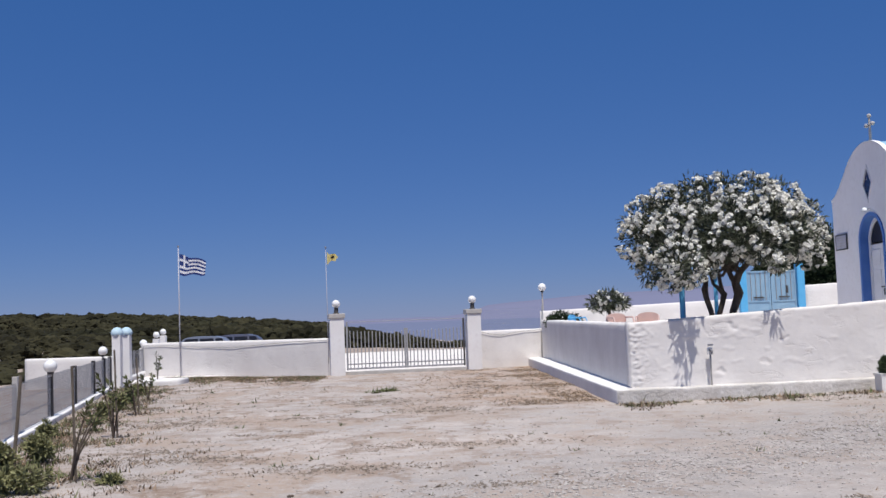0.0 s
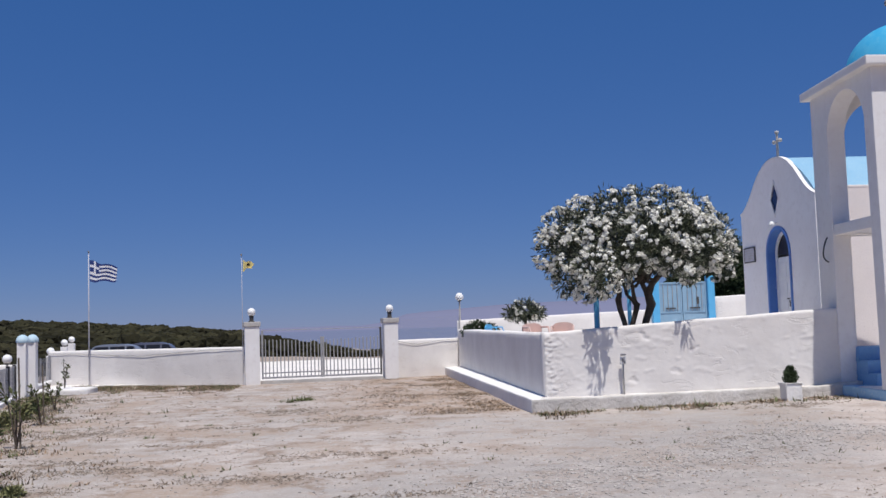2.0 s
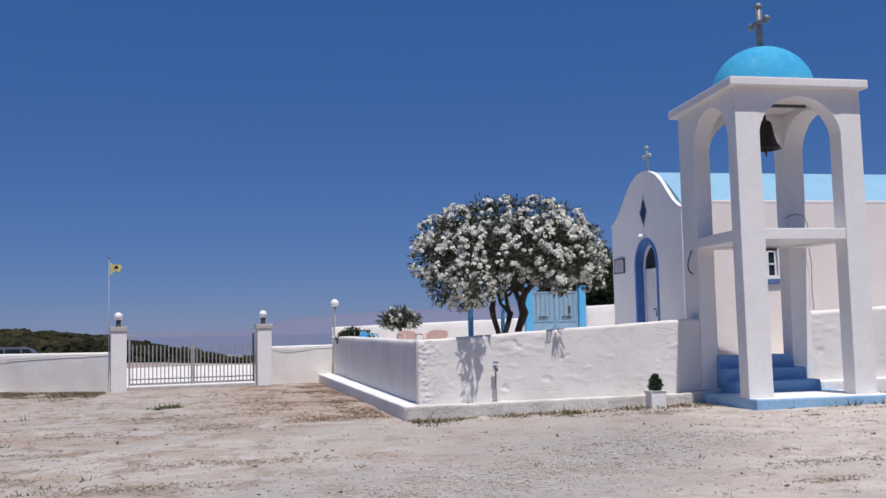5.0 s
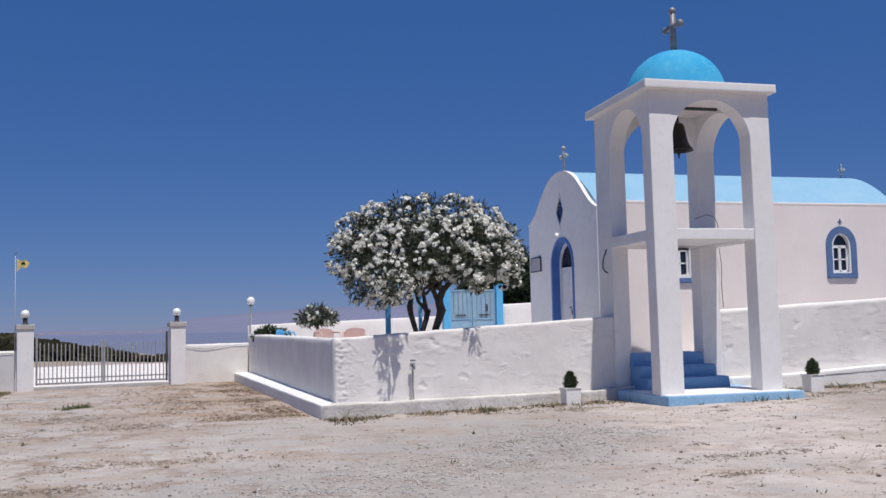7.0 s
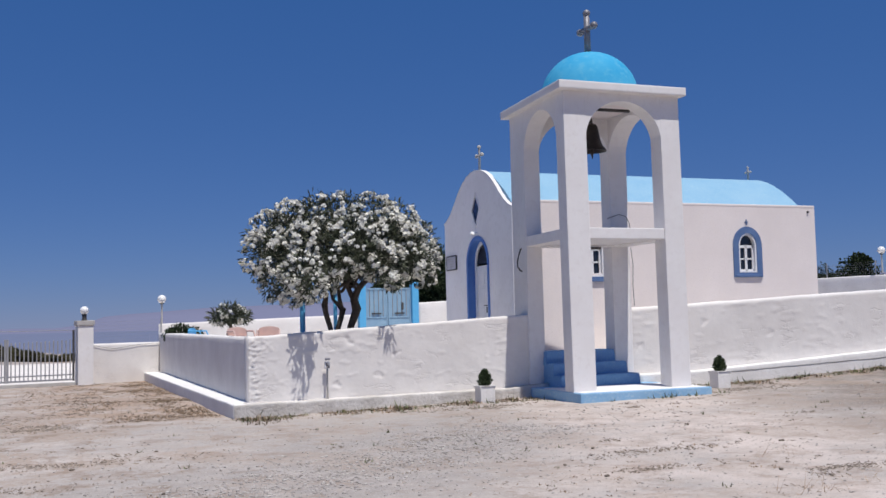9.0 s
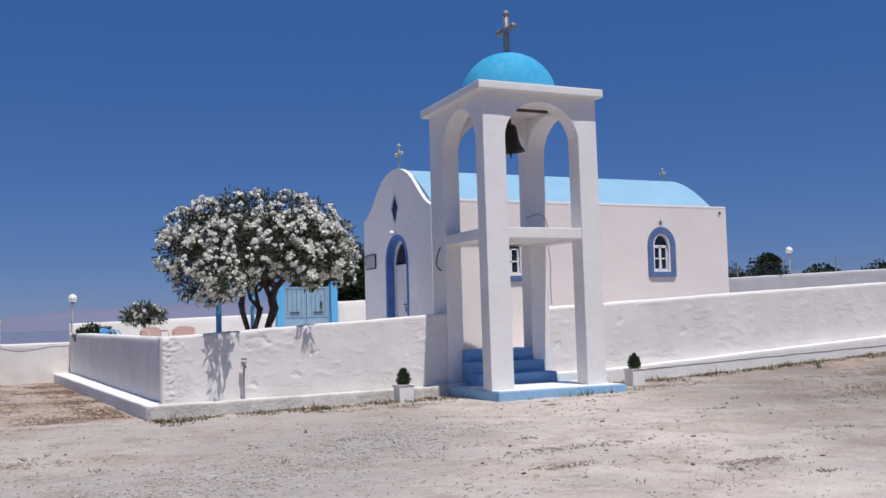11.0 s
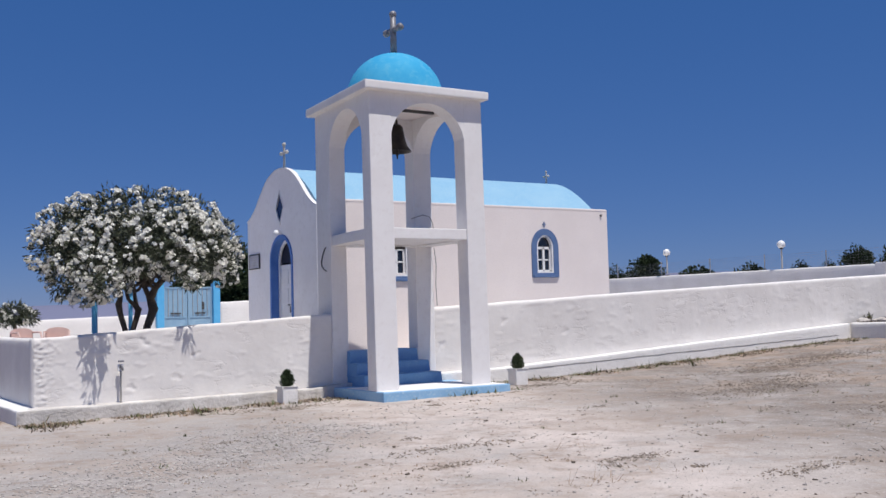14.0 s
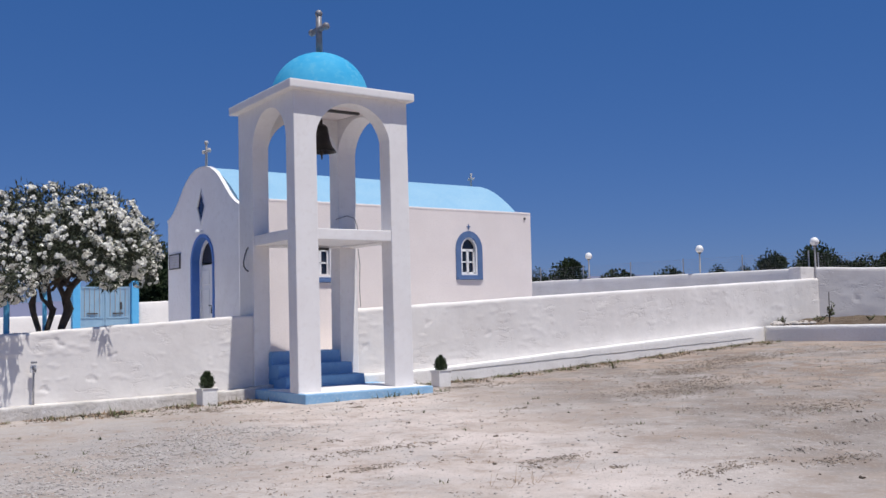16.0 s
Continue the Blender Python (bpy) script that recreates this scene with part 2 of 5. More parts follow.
def ground_mat():
    """Pale trodden dirt with straw-brown patches, grit and a grey gravel drift."""
    m = bpy.data.materials.new("pale_dirt")
    m.use_nodes = True
    n, l = m.node_tree.nodes, m.node_tree.links
    p = n["Principled BSDF"]
    p.inputs["Roughness"].default_value = 0.95
    p.inputs["Specular IOR Level"].default_value = 0.1
    co = n.new("ShaderNodeTexCoord")

    def noise_tex(scale, detail, lo, hi, stretch=(1, 1, 1), rough=0.6, off=0.0):
        mp = n.new("ShaderNodeMapping")
        mp.inputs["Scale"].default_value = stretch
        mp.inputs["Location"].default_value = (off, off * 0.7, 0)
        l.new(co.outputs["Object"], mp.inputs["Vector"])
        t = n.new("ShaderNodeTexNoise")
        t.inputs["Scale"].default_value, t.inputs["Detail"].default_value, t.inputs["Roughness"].default_value = scale, detail, rough
        l.new(mp.outputs[0], t.inputs["Vector"])
        r = n.new("ShaderNodeMapRange")
        r.inputs[1].default_value, r.inputs[2].default_value = lo, hi
        l.new(t.outputs[0], r.inputs[0])
        return r.outputs[0], t.outputs[0]

    def over(base, colour, fac):
        mx = n.new("ShaderNodeMix")
        mx.data_type = "RGBA"
        mx.inputs[7].default_value = (*colour, 1)
        l.new(fac, mx.inputs[0])
        if isinstance(base, tuple):
            mx.inputs[6].default_value = (*base, 1)
        else:
            l.new(base, mx.inputs[6])
        return mx.outputs[2]

    def times(a, b):
        q = n.new("ShaderNodeMath")
        q.operation = "MULTIPLY"
        l.new(a, q.inputs[0])
        l.new(b, q.inputs[1])
        return q.outputs[0]

    broad, _ = noise_tex(0.17, 9, 0.44, 0.55, rough=0.66)
    grey, _ = noise_tex(0.20, 9, 0.49, 0.56, rough=0.68, off=12.0)
    straw, _ = noise_tex(0.6, 10, 0.50, 0.565, (1.1, 0.9, 1), 0.70, 31.0)
    brown, _ = noise_tex(1.3, 10, 0.52, 0.585, (1.1, 0.85, 1), 0.74, 77.0)
    speck, _ = noise_tex(9.0, 8, 0.33, 0.54, rough=0.82)
    mottle, _ = noise_tex(3.2, 8, 0.45, 0.58, rough=0.78, off=90.0)
    chalk, _ = noise_tex(11.0, 7, 0.52, 0.70, rough=0.8, off=50.0)
    pale, _ = noise_tex(4.5, 8, 0.53, 0.66, rough=0.75, off=140.0)
    grit, grit_raw = noise_tex(24, 7, 0.50, 0.66, rough=0.8)
    dark, _ = noise_tex(11, 5, 0.64, 0.74, rough=0.75, off=5.0)
    pebble, _ = noise_tex(60, 3, 0.60, 0.68)
    patch, _ = noise_tex(0.75, 10, 0.40, 0.58, (1, 0.8, 1), 0.72, 210.0)
    grain, _ = noise_tex(33, 4, 0.53, 0.66, rough=0.75, off=17.0)
    crumb, _ = noise_tex(27, 4, 0.60, 0.70, rough=0.75, off=61.0)
    sep = n.new("ShaderNodeSeparateXYZ")
    l.new(co.outputs["Object"], sep.inputs[0])

    def lin(way):
        d = n.new("ShaderNodeVectorMath")
        d.operation = "DOT_PRODUCT"
        d.inputs[1].default_value = way
        l.new(co.outputs["Object"], d.inputs[0])
        return d.outputs["Value"]

    def ramp(source, lo, hi, a, b):
        r = n.new("ShaderNodeMapRange")
        r.interpolation_type = "SMOOTHSTEP"
        for k, v in ((1, lo), (2, hi), (3, a), (4, b)):
            r.inputs[k].default_value = v
        l.new(source, r.inputs[0])
        return r.outputs[0]

    across = lin((0.62, -0.78, 0.0))   # the gravel drift lies along this line
    drift = times(times(ramp(across, -9.6, -7.2, 0, 1), ramp(across, -5.2, -3.4, 1, 0)), ramp(sep.outputs[0], 4.8, 7.5, 1, 0))
    away = n.new("ShaderNodeMapRange")   # the trodden middle of the yard is barer than its edges
    away.inputs[1].default_value, away.inputs[2].default_value = 4.0, 9.5
    away.inputs[3].default_value, away.inputs[4].default_value = 0.42, 1.0
    shift = n.new("ShaderNodeMath")
    shift.operation = "SUBTRACT"
    shift.inputs[1].default_value = 7.5
    l.new(sep.outputs[0], shift.inputs[0])
    absx = n.new("ShaderNodeMath")
    absx.operation = "ABSOLUTE"
    l.new(shift.outputs[0], absx.inputs[0])
    l.new(absx.outputs[0], away.inputs[0])
    soil_fac = ramp(lin((0.75, -0.30, 0.0)), 3.0, 5.6, 0.05, 0.95)   # greyer soil towards the east end of the yard
    c = over((0.575, 0.51, 0.468), (0.49, 0.445, 0.415), broad)
    c = over(c, (0.40, 0.376, 0.36), grey)
    # mottle and grit contrast also carries the small relief shading, as colour
    c = over(c, (0.43, 0.374, 0.333), mottle)
    c = over(c, (0.40, 0.355, 0.322), grit)
    c = over(c, (0.47, 0.42, 0.385), pale)
    c = over(c, (0.50, 0.455, 0.42), chalk)
    drifted, _ = noise_tex(2.4, 9, 0.30, 0.62, rough=0.75, off=300.0)
    c = over(c, (0.33, 0.31, 0.296), times(drift, drifted))
    greyed, _ = noise_tex(1.7, 9, 0.25, 0.62, rough=0.72, off=330.0)
    c = over(c, (0.255, 0.235, 0.218), times(soil_fac, greyed))
    earthy, _ = noise_tex(1.5, 10, 0.42, 0.58, rough=0.74, off=360.0)
    c = over(c, (0.30, 0.255, 0.222), times(ramp(sep.outputs[0], -4.5, 0.5, 0.75, 0.15), earthy))
    c = over(c, (0.20, 0.168, 0.145), times(soil_fac, patch))
    c = over(c, (0.36, 0.318, 0.288), grain)
    c = over(c, (0.62, 0.575, 0.54), crumb)
    strawy, _ = noise_tex(1.1, 9, 0.36, 0.60, rough=0.72, off=440.0)
    flank = times(times(ramp(sep.outputs[0], -1.6, 0.6, 0, 0.85), ramp(sep.outputs[1], 16.2, 18.5, 0, 1)), strawy)   # straw rots beside the courtyard wall
    c = over(c, (0.37, 0.265, 0.195), flank)
    foot = times(times(ramp(sep.outputs[0], -2.9, -4.2, 0, 0.8), ramp(lin((0.44, 0.9, 0.0)), 21.6, 23.4, 0, 1)), strawy)   # and under the gate wall
    c = over(c, (0.31, 0.24, 0.185), foot)
    east = lin((0.75, -0.30, 0.0))
    bared, _ = noise_tex(0.9, 9, 0.34, 0.60, rough=0.7, off=400.0)
    bare = times(times(ramp(east, 0.2, 1.6, 0, 1), ramp(east, 2.9, 4.2, 0.62, 0)), bared)   # swept pinkish dirt before the tower
    c = over(c, (0.64, 0.555, 0.505), bare)
    c = over(c, (0.36, 0.285, 0.23), times(times(straw, speck), away.outputs[0]))
    c = over(c, (0.25, 0.185, 0.14), times(times(brown, speck), away.outputs[0]))
    # dark specks: tufts and the tiny shadows of stones, painted in
    c = over(c, (0.24, 0.205, 0.18), dark)
    c = over(c, (0.29, 0.262, 0.24), pebble)
    l.new(c, p.inputs["Base Color"])
    bp = n.new("ShaderNodeBump")
    bp.inputs["Strength"].default_value, bp.inputs["Distance"].default_value = 0.25, 0.015
    l.new(grit_raw, bp.inputs["Height"])
    l.new(bp.outputs[0], p.inputs["Normal"])
    return m


DIRT = ground_mat()
TRACK = mat("bleached_track", (0.80, 0.76, 0.72), (0.70, 0.66, 0.62), 0.6, 0.95, 0.4, 20, detail=(0.62, 0.58, 0.54), dist=0.02, spec=0.1)
SOIL = mat("bed_soil", (0.085, 0.062, 0.045), (0.15, 0.115, 0.085), 3.0, 0.95, 0.8, 25, detail=(0.22, 0.19, 0.16), dist=0.04, spec=0.05)


# ---- mesh helpers ----
def part(name, bm, material, parent=None, label="", smooth=False):
    me = bpy.data.meshes.new(name)
    bm.normal_update()
    bm.to_mesh(me)
    bm.free()
    for mt in (material if isinstance(material, (list, tuple)) else [material]):
        me.materials.append(mt)
    if smooth:
        me.polygons.foreach_set("use_smooth", [True] * len(me.polygons))
    ob = new(name, me)
    ob.parent = parent
    if label:
        ob["label"] = label
    return ob


def thing(name, label, category, at=(0, 0, 0), turn=0.0, group=""):
    ob = new(name)
    ob.empty_display_size = 0.1
    ob.matrix_world = pose(*at, 0, 0, turn)
    return tagged(ob, label, category, group)


def mesh_part(name, verts, faces, material, parent=None, label="", smooth=False):
    me = bpy.data.meshes.new(name)
    me.from_pydata(verts, [], faces)
    me.validate()
    me.update()
    for mt in (material if isinstance(material, (list, tuple)) else [material]):
        me.materials.append(mt)
    if smooth:
        me.polygons.foreach_set("use_smooth", [True] * len(me.polygons))
    ob = new(name, me)
    ob.parent = parent
    if label:
        ob["label"] = label
    return ob


def box(x0, x1, y0, y1, z0, z1, bev=0.0, bm=None, taper=0.0, segs=2):
    """A box with softened edges; taper widens the foot by that much on each side."""
    bm = bm or bmesh.new()
    t = taper
    vs = [bm.verts.new(c) for c in ((x0 - t, y0 - t, z0), (x1 + t, y0 - t, z0), (x1 + t, y1 + t, z0), (x0 - t, y1 + t, z0), (x0, y0, z1), (x1, y0, z1), (x1, y1, z1), (x0, y1, z1))]
    fs = [bm.faces.new([vs[i] for i in f]) for f in ((3, 2, 1, 0), (4, 5, 6, 7), (0, 1, 5, 4), (1, 2, 6, 5), (2, 3, 7, 6), (3, 0, 4, 7))]
    if bev:
        bmesh.ops.bevel(bm, geom=list({e for f in fs for e in f.edges}), offset=bev, segments=segs, affect="EDGES", profile=0.6)
    return bm


def tube(points, radii, n=8, bm=None, cap=True):
    """A round bar through points with a radius at each."""
    bm = bm or bmesh.new()
    pts = [Vector(p) for p in points]
    radii = radii if isinstance(radii, (list, tuple)) else [radii] * len(pts)
    rings = []
    for i, p in enumerate(pts):
        d = (pts[min(i + 1, len(pts) - 1)] - pts[max(i - 1, 0)]).normalized()
        a = d.cross(Vector((0.31, 0.95, 0.05)) if abs(d.y) < 0.9 else Vector((1, 0, 0.1))).normalized()
        b = d.cross(a)
        rings.append([bm.verts.new(p + radii[i] * (math.cos(2 * math.pi * k / n) * a + math.sin(2 * math.pi * k / n) * b)) for k in range(n)])
    for r, s in zip(rings, rings[1:]):
        for k in range(n):
            bm.faces.new((r[k], r[(k + 1) % n], s[(k + 1) % n], s[k]))
    if cap:
        bm.faces.new(rings[0][::-1])
        bm.faces.new(rings[-1])
    return bm


def lathe(profile, n=24, at=(0, 0, 0), bm=None):
    """A turned form: (radius, height) pairs about z."""
    bm = bm or bmesh.new()
    rings = []
    for r, z in profile:
        if r < 1e-5:
            rings.append([bm.verts.new((at[0], at[1], at[2] + z))])
        else:
            rings.append([bm.verts.new((at[0] + r * math.cos(2 * math.pi * k / n), at[1] + r * math.sin(2 * math.pi * k / n), at[2] + z)) for k in range(n)])
    for a, b in zip(rings, rings[1:]):
        for k in range(n):
            q = [a[k % len(a)], a[(k + 1) % len(a)], b[(k + 1) % len(b)], b[k % len(b)]]
            q = list(dict.fromkeys(q))
            if len(q) > 2:
                bm.faces.new(q)
    bmesh.ops.recalc_face_normals(bm, faces=bm.faces)
    return bm


def prism(outline, lo, hi, axis="y", bm=None):
    """A flat outline of (u, z) pairs, thick from lo to hi along the axis."""
    bm = bm or bmesh.new()
    place = (lambda u, z, d: (u, d, z)) if axis == "y" else (lambda u, z, d: (d, u, z))
    a = [bm.verts.new(place(u, z, lo)) for u, z in outline]
    b = [bm.verts.new(place(u, z, hi)) for u, z in outline]
    bm.faces.new(a)
    bm.faces.new(b[::-1])
    for i in range(len(a)):
        j = (i + 1) % len(a)
        bm.faces.new((a[j], a[i], b[i], b[j]))
    bmesh.ops.recalc_face_normals(bm, faces=bm.faces)
    return bm


def plaster(name, a, b, thick, low, high, material, label="", amp=0.012, step=0.11, parent=None, edge=0.05, seed=0.0, side=1, rough_end=0.0, rows=12, dents=()):
    """A hand-rendered wall from a to b: its visible face on that line, thickness behind it; low and high give the heights along it."""
    a, b = Vector((*a, 0)), Vector((*b, 0))
    d = (b - a).normalized()
    nrm = Vector((d.y, -d.x, 0)) * side
    count = max(2, int((b - a).length / step))
    verts, faces, ring = [], [], 0
    for i in range(count + 1):
        s = (b - a).length * i / count
        z0, z1 = low(s), high(s)
        z1 += 0.012 * noise.noise(Vector((s * 1.3 + seed, 3.1, 0))) + 0.006 * noise.noise(Vector((s * 5 + seed, 1.1, 0)))
        prof = [(0.0, z0 + (z1 - edge - z0) * k / rows) for k in range(rows + 1)]
        prof += [(-edge * 0.3, z1 - edge * 0.3), (-edge, z1), (-thick + edge, z1), (-thick + edge * 0.3, z1 - edge * 0.3), (-thick, z1 - edge), (-thick, z0)]
        for u, z in prof:
            p = a + d * s + nrm * u + Vector((0, 0, z))
            q = p + Vector((seed, seed, 0))
            off = amp * noise.noise(q * 1.7) + amp * 0.4 * noise.noise(q * 4.2)
            if rough_end and s < rough_end:
                torn = min(1.0, max(0.0, 2.2 * (1 - s / rough_end) + 0.9 * noise.noise(q * 3.1) - 0.35))
                lump = 0.6 * noise.noise(Vector((q.x * 8, q.y, q.z * 15))) + 0.4 * noise.noise(Vector((q.x * 17, q.y, q.z * 31)))
                off += 0.055 * torn * (abs(lump) - 0.08)
            if rough_end:
                flake = noise.noise(Vector((q.x * 3.4, 1.7, q.z * 11.0))) + 0.45 * noise.noise(Vector((q.x * 7, 4.2, q.z * 15)))
                worn = 0.34 + 0.45 * noise.noise(Vector((q.x * 0.8, 9.1, q.z * 1.3)))
                off += 0.006 * min(1.0, max(0.0, (flake - worn) * 6.0)) + 0.0013 * noise.noise(Vector((q.x * 13, 2.2, q.z * 21)))
            for ds, dz, dr in dents:   # broken-off plaster
                if abs(s - ds) < 2 * dr and abs(z - dz) < 2 * dr and u > -0.01:
                    ragged = math.hypot(s - ds, (z - dz) * 1.6) / dr + 1.3 * noise.noise(q * 13)
                    off -= 0.015 * min(1.0, max(0.0, (0.9 - ragged) * 3))
            if i in (0, count):
                off *= 0.2
            verts.append(p + nrm * off * (1 if u > -thick / 2 else -1) + Vector((0, 0, off * 0.4 if z > z1 - edge else 0)))
        ring = len(prof)
    for i in range(count):
        for k in range(ring):
            j = (k + 1) % ring
            faces.append((i * ring + k, (i + 1) * ring + k, (i + 1) * ring + j, i * ring + j) if side > 0 else (i * ring + j, (i + 1) * ring + j, (i + 1) * ring + k, i * ring + k))
    faces.append(tuple(range(ring)) if side > 0 else tuple(range(ring))[::-1])
    faces.append(tuple(count * ring + k for k in range(ring))[::-1] if side > 0 else tuple(count * ring + k for k in range(ring)))
    ob = mesh_part(name, verts, faces, material, parent, "", True)
    return tagged(ob, label, kind="structure") if label else ob


def along(*knots):
    """A height that runs straight between (distance, height) knots."""
    xs, zs = zip(*knots)
    return lambda s: float(np.interp(s, xs, zs))


def rise(x):
    """The yard's ground climbs gently to the east."""
    return float(np.interp(x, (3, 8, 12.5, 15.7, 18.3, 22.5, 28, 60), (0, 0.09, 0.18, 0.29, 0.43, 0.64, 0.85, 1.4)))


def ground_z(x, y):
    z = rise(x)
    if y > 32:
        z *= max(0.0, 1 - (y - 32) / 12)
    far = math.hypot(x, y)
    z += 0.02 * noise.noise(Vector((x * 0.35, y * 0.35, 0))) + 0.012 * noise.noise(Vector((x * 1.7, y * 1.7, 4)))
    # scrub hill to the north-west
    if x < 40 and y > 20:
        az = math.degrees(math.atan2(x, y))
        crest = float(np.interp(az, (-60, -30, -22, -16, -12, -9, -6, -3, 0, 8, 15, 22), (4.6, 4.6, 4.3, 3.3, 2.2, 1.2, -0.2, -3.5, -7.0, -7.0, -3.0, 0.0)))
        z += crest * float(np.interp(far, (50, 120, 200, 260, 420), (0, 0.25, 0.9, 1.0, 0.2)))
    z -= float(np.interp(far, (330, 520), (0, 14)))
    return z


# ---- ground, sea and distance ----
def graded(lo, dense_lo, dense_hi, hi, step):
    v, out, s = dense_lo, [], step
    mid = list(np.arange(dense_lo, dense_hi, step))
    while v > lo:
        s *= 1.28
        v -= s
        out.append(max(v, lo))
    out = out[::-1] + mid
    v, s = dense_hi, step
    while v < hi:
        out.append(v)
        s *= 1.28
        v += s
    return out + [hi]


gx, gy = graded(-900, -12, 30, 900, 0.2), graded(-900, 4, 34, 900, 0.2)
gv = [(x, y, ground_z(x, y)) for y in gy for x in gx]
gf = [(j * len(gx) + i, j * len(gx) + i + 1, (j + 1) * len(gx) + i + 1, (j + 1) * len(gx) + i) for j in range(len(gy) - 1) for i in range(len(gx) - 1)]
ground = tagged(mesh_part("ground", gv, gf, DIRT, smooth=True), "pale trodden dirt yard with straw-brown dry patches", "ground", kind="structure")
sb = bmesh.new()
bmesh.ops.create_grid(sb, x_segments=40, y_segments=40, size=4800)
sea = tagged(part("water", sb, SEA), "sea on the horizon, paled to the colour of haze", "sea", kind="structure")
sea.location.z = -6

rv, rf = [], []
for j, y in enumerate(np.linspace(30.6, 49.0, 30)):   # pale track beyond the gate
    for i in range(19):
        x = -9.5 + 15.0 * i / 18 - 0.09 * (y - 30)
        rv.append((x, y + 0.5 * noise.noise(Vector((x * 0.5, y * 0.1, 8))), ground_z(x, y) + 0.02))
        if i and j:
            k = j * 19 + i
            rf.append((k - 20, k - 19, k, k - 1))
tagged(mesh_part("road", rv, rf, TRACK, smooth=True), "bleached white gravel track outside the gate", "road", kind="structure")

# far ridge: a plain sheet whose colour carries the air haze
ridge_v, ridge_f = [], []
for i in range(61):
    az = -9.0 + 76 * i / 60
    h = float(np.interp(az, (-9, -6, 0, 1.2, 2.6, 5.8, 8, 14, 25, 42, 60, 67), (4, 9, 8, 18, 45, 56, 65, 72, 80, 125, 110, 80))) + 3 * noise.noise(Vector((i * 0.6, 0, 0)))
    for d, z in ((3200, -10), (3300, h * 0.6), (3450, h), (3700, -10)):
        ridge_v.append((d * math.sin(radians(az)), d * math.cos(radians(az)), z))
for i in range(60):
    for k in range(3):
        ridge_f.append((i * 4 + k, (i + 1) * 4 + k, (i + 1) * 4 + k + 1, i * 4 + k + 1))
tagged(mesh_part("backdrop", ridge_v, ridge_f, HAZE, smooth=True), "faint mountain ridge across the sea, haze painted into its colour", "mountain", kind="structure")

# ---- courtyard: raised floor, front wall, side wall, plinths ----
COURT = 0.9
# the floor is hidden by the walls and serves as a pale reflector
tagged(part("floor", box(3.3, 25.45, 17.35, 31.0, -0.3, COURT - 0.15, 0.0), PAVED), "raised courtyard floor, unseen and made pale to bounce light", "paving", kind="structure")
WL, WR = (3.06, 17.1), (8.40, 17.1)
WEST_DENTS = [(2.26, 0.6, 0.1), (1.52, 0.47, 0.07), (1.72, 1.19, 0.1), (1.42, 0.8, 0.06), (2.58, 0.97, 0.08)]
EAST_DENTS = [(0.27, 0.92, 0.11), (1.75, 1.35, 0.1), (3.34, 1.11, 0.1), (3.63, 1.54, 0.09), (6.48, 1.02, 0.07), (5.1, 1.43, 0.06)]
plaster("wall_front_west", WL, WR, 0.36, lambda s: 0.0, along((0, 1.31), (4.7, 1.56), (5.1, 1.58)), LIME, "thick whitewashed courtyard wall with uneven plaster", amp=0.009, seed=1.0, step=0.025, rough_end=0.42, edge=0.035, rows=60, dents=WEST_DENTS)
plaster("wall_front_east", (10.3, 17.1), (25.55, 17.1), 0.36, lambda s: 0.1, along((0, 1.66), (1.5, 1.73), (5.6, 1.92), (11.6, 2.17), (15.25, 2.32)), LIME, "long whitewashed courtyard wall with flaking plaster", amp=0.008, seed=7.0, step=0.04, rows=50, rough_end=0.01, dents=EAST_DENTS)
plaster("wall_side_west", (2.88, 31.0), (3.07, 17.11), 0.32, lambda s: 0.0, along((0, 1.35), (13.8, 1.305)), LIME, "whitewashed courtyard side wall in shade", amp=0.012, seed=3.0)
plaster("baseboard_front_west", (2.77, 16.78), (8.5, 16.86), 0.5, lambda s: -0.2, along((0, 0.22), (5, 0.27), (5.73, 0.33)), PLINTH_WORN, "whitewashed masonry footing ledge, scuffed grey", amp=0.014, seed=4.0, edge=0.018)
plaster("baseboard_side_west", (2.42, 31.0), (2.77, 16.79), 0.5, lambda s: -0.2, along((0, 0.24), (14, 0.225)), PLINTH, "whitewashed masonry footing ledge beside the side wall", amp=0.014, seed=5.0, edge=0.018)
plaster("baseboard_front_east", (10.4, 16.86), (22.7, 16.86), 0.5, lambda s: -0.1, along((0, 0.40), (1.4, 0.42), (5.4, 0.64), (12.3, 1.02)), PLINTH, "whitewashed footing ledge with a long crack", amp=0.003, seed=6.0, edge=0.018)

cv, cf = [], []
for k in range(170):   # a hairline crack runs along the east footing
    x = 12.3 + 9.9 * k / 169
    z = 0.40 + 0.036 * (x - 12.96) + 0.022 * noise.noise(Vector((x * 2.1, 0, 4))) + 0.012 * noise.noise(Vector((x * 9, 0, 4)))
    wide = 0.0055 * max(0.05, 0.75 + 1.1 * noise.noise(Vector((x * 1.6, 5, 0))))
    cv += [(x, 16.853, z - wide), (x, 16.853, z + wide), (x, 16.89, z)]
    if k:
        n = 3 * k
        cf += [(n - 3, n, n + 1, n - 2), (n - 2, n + 1, n + 2, n - 1), (n - 1, n + 2, n, n - 3)]
tagged(mesh_part("trim_crack", cv, cf, CRACKDARK), "dark hairline crack along the whitewashed footing", kind="structure")

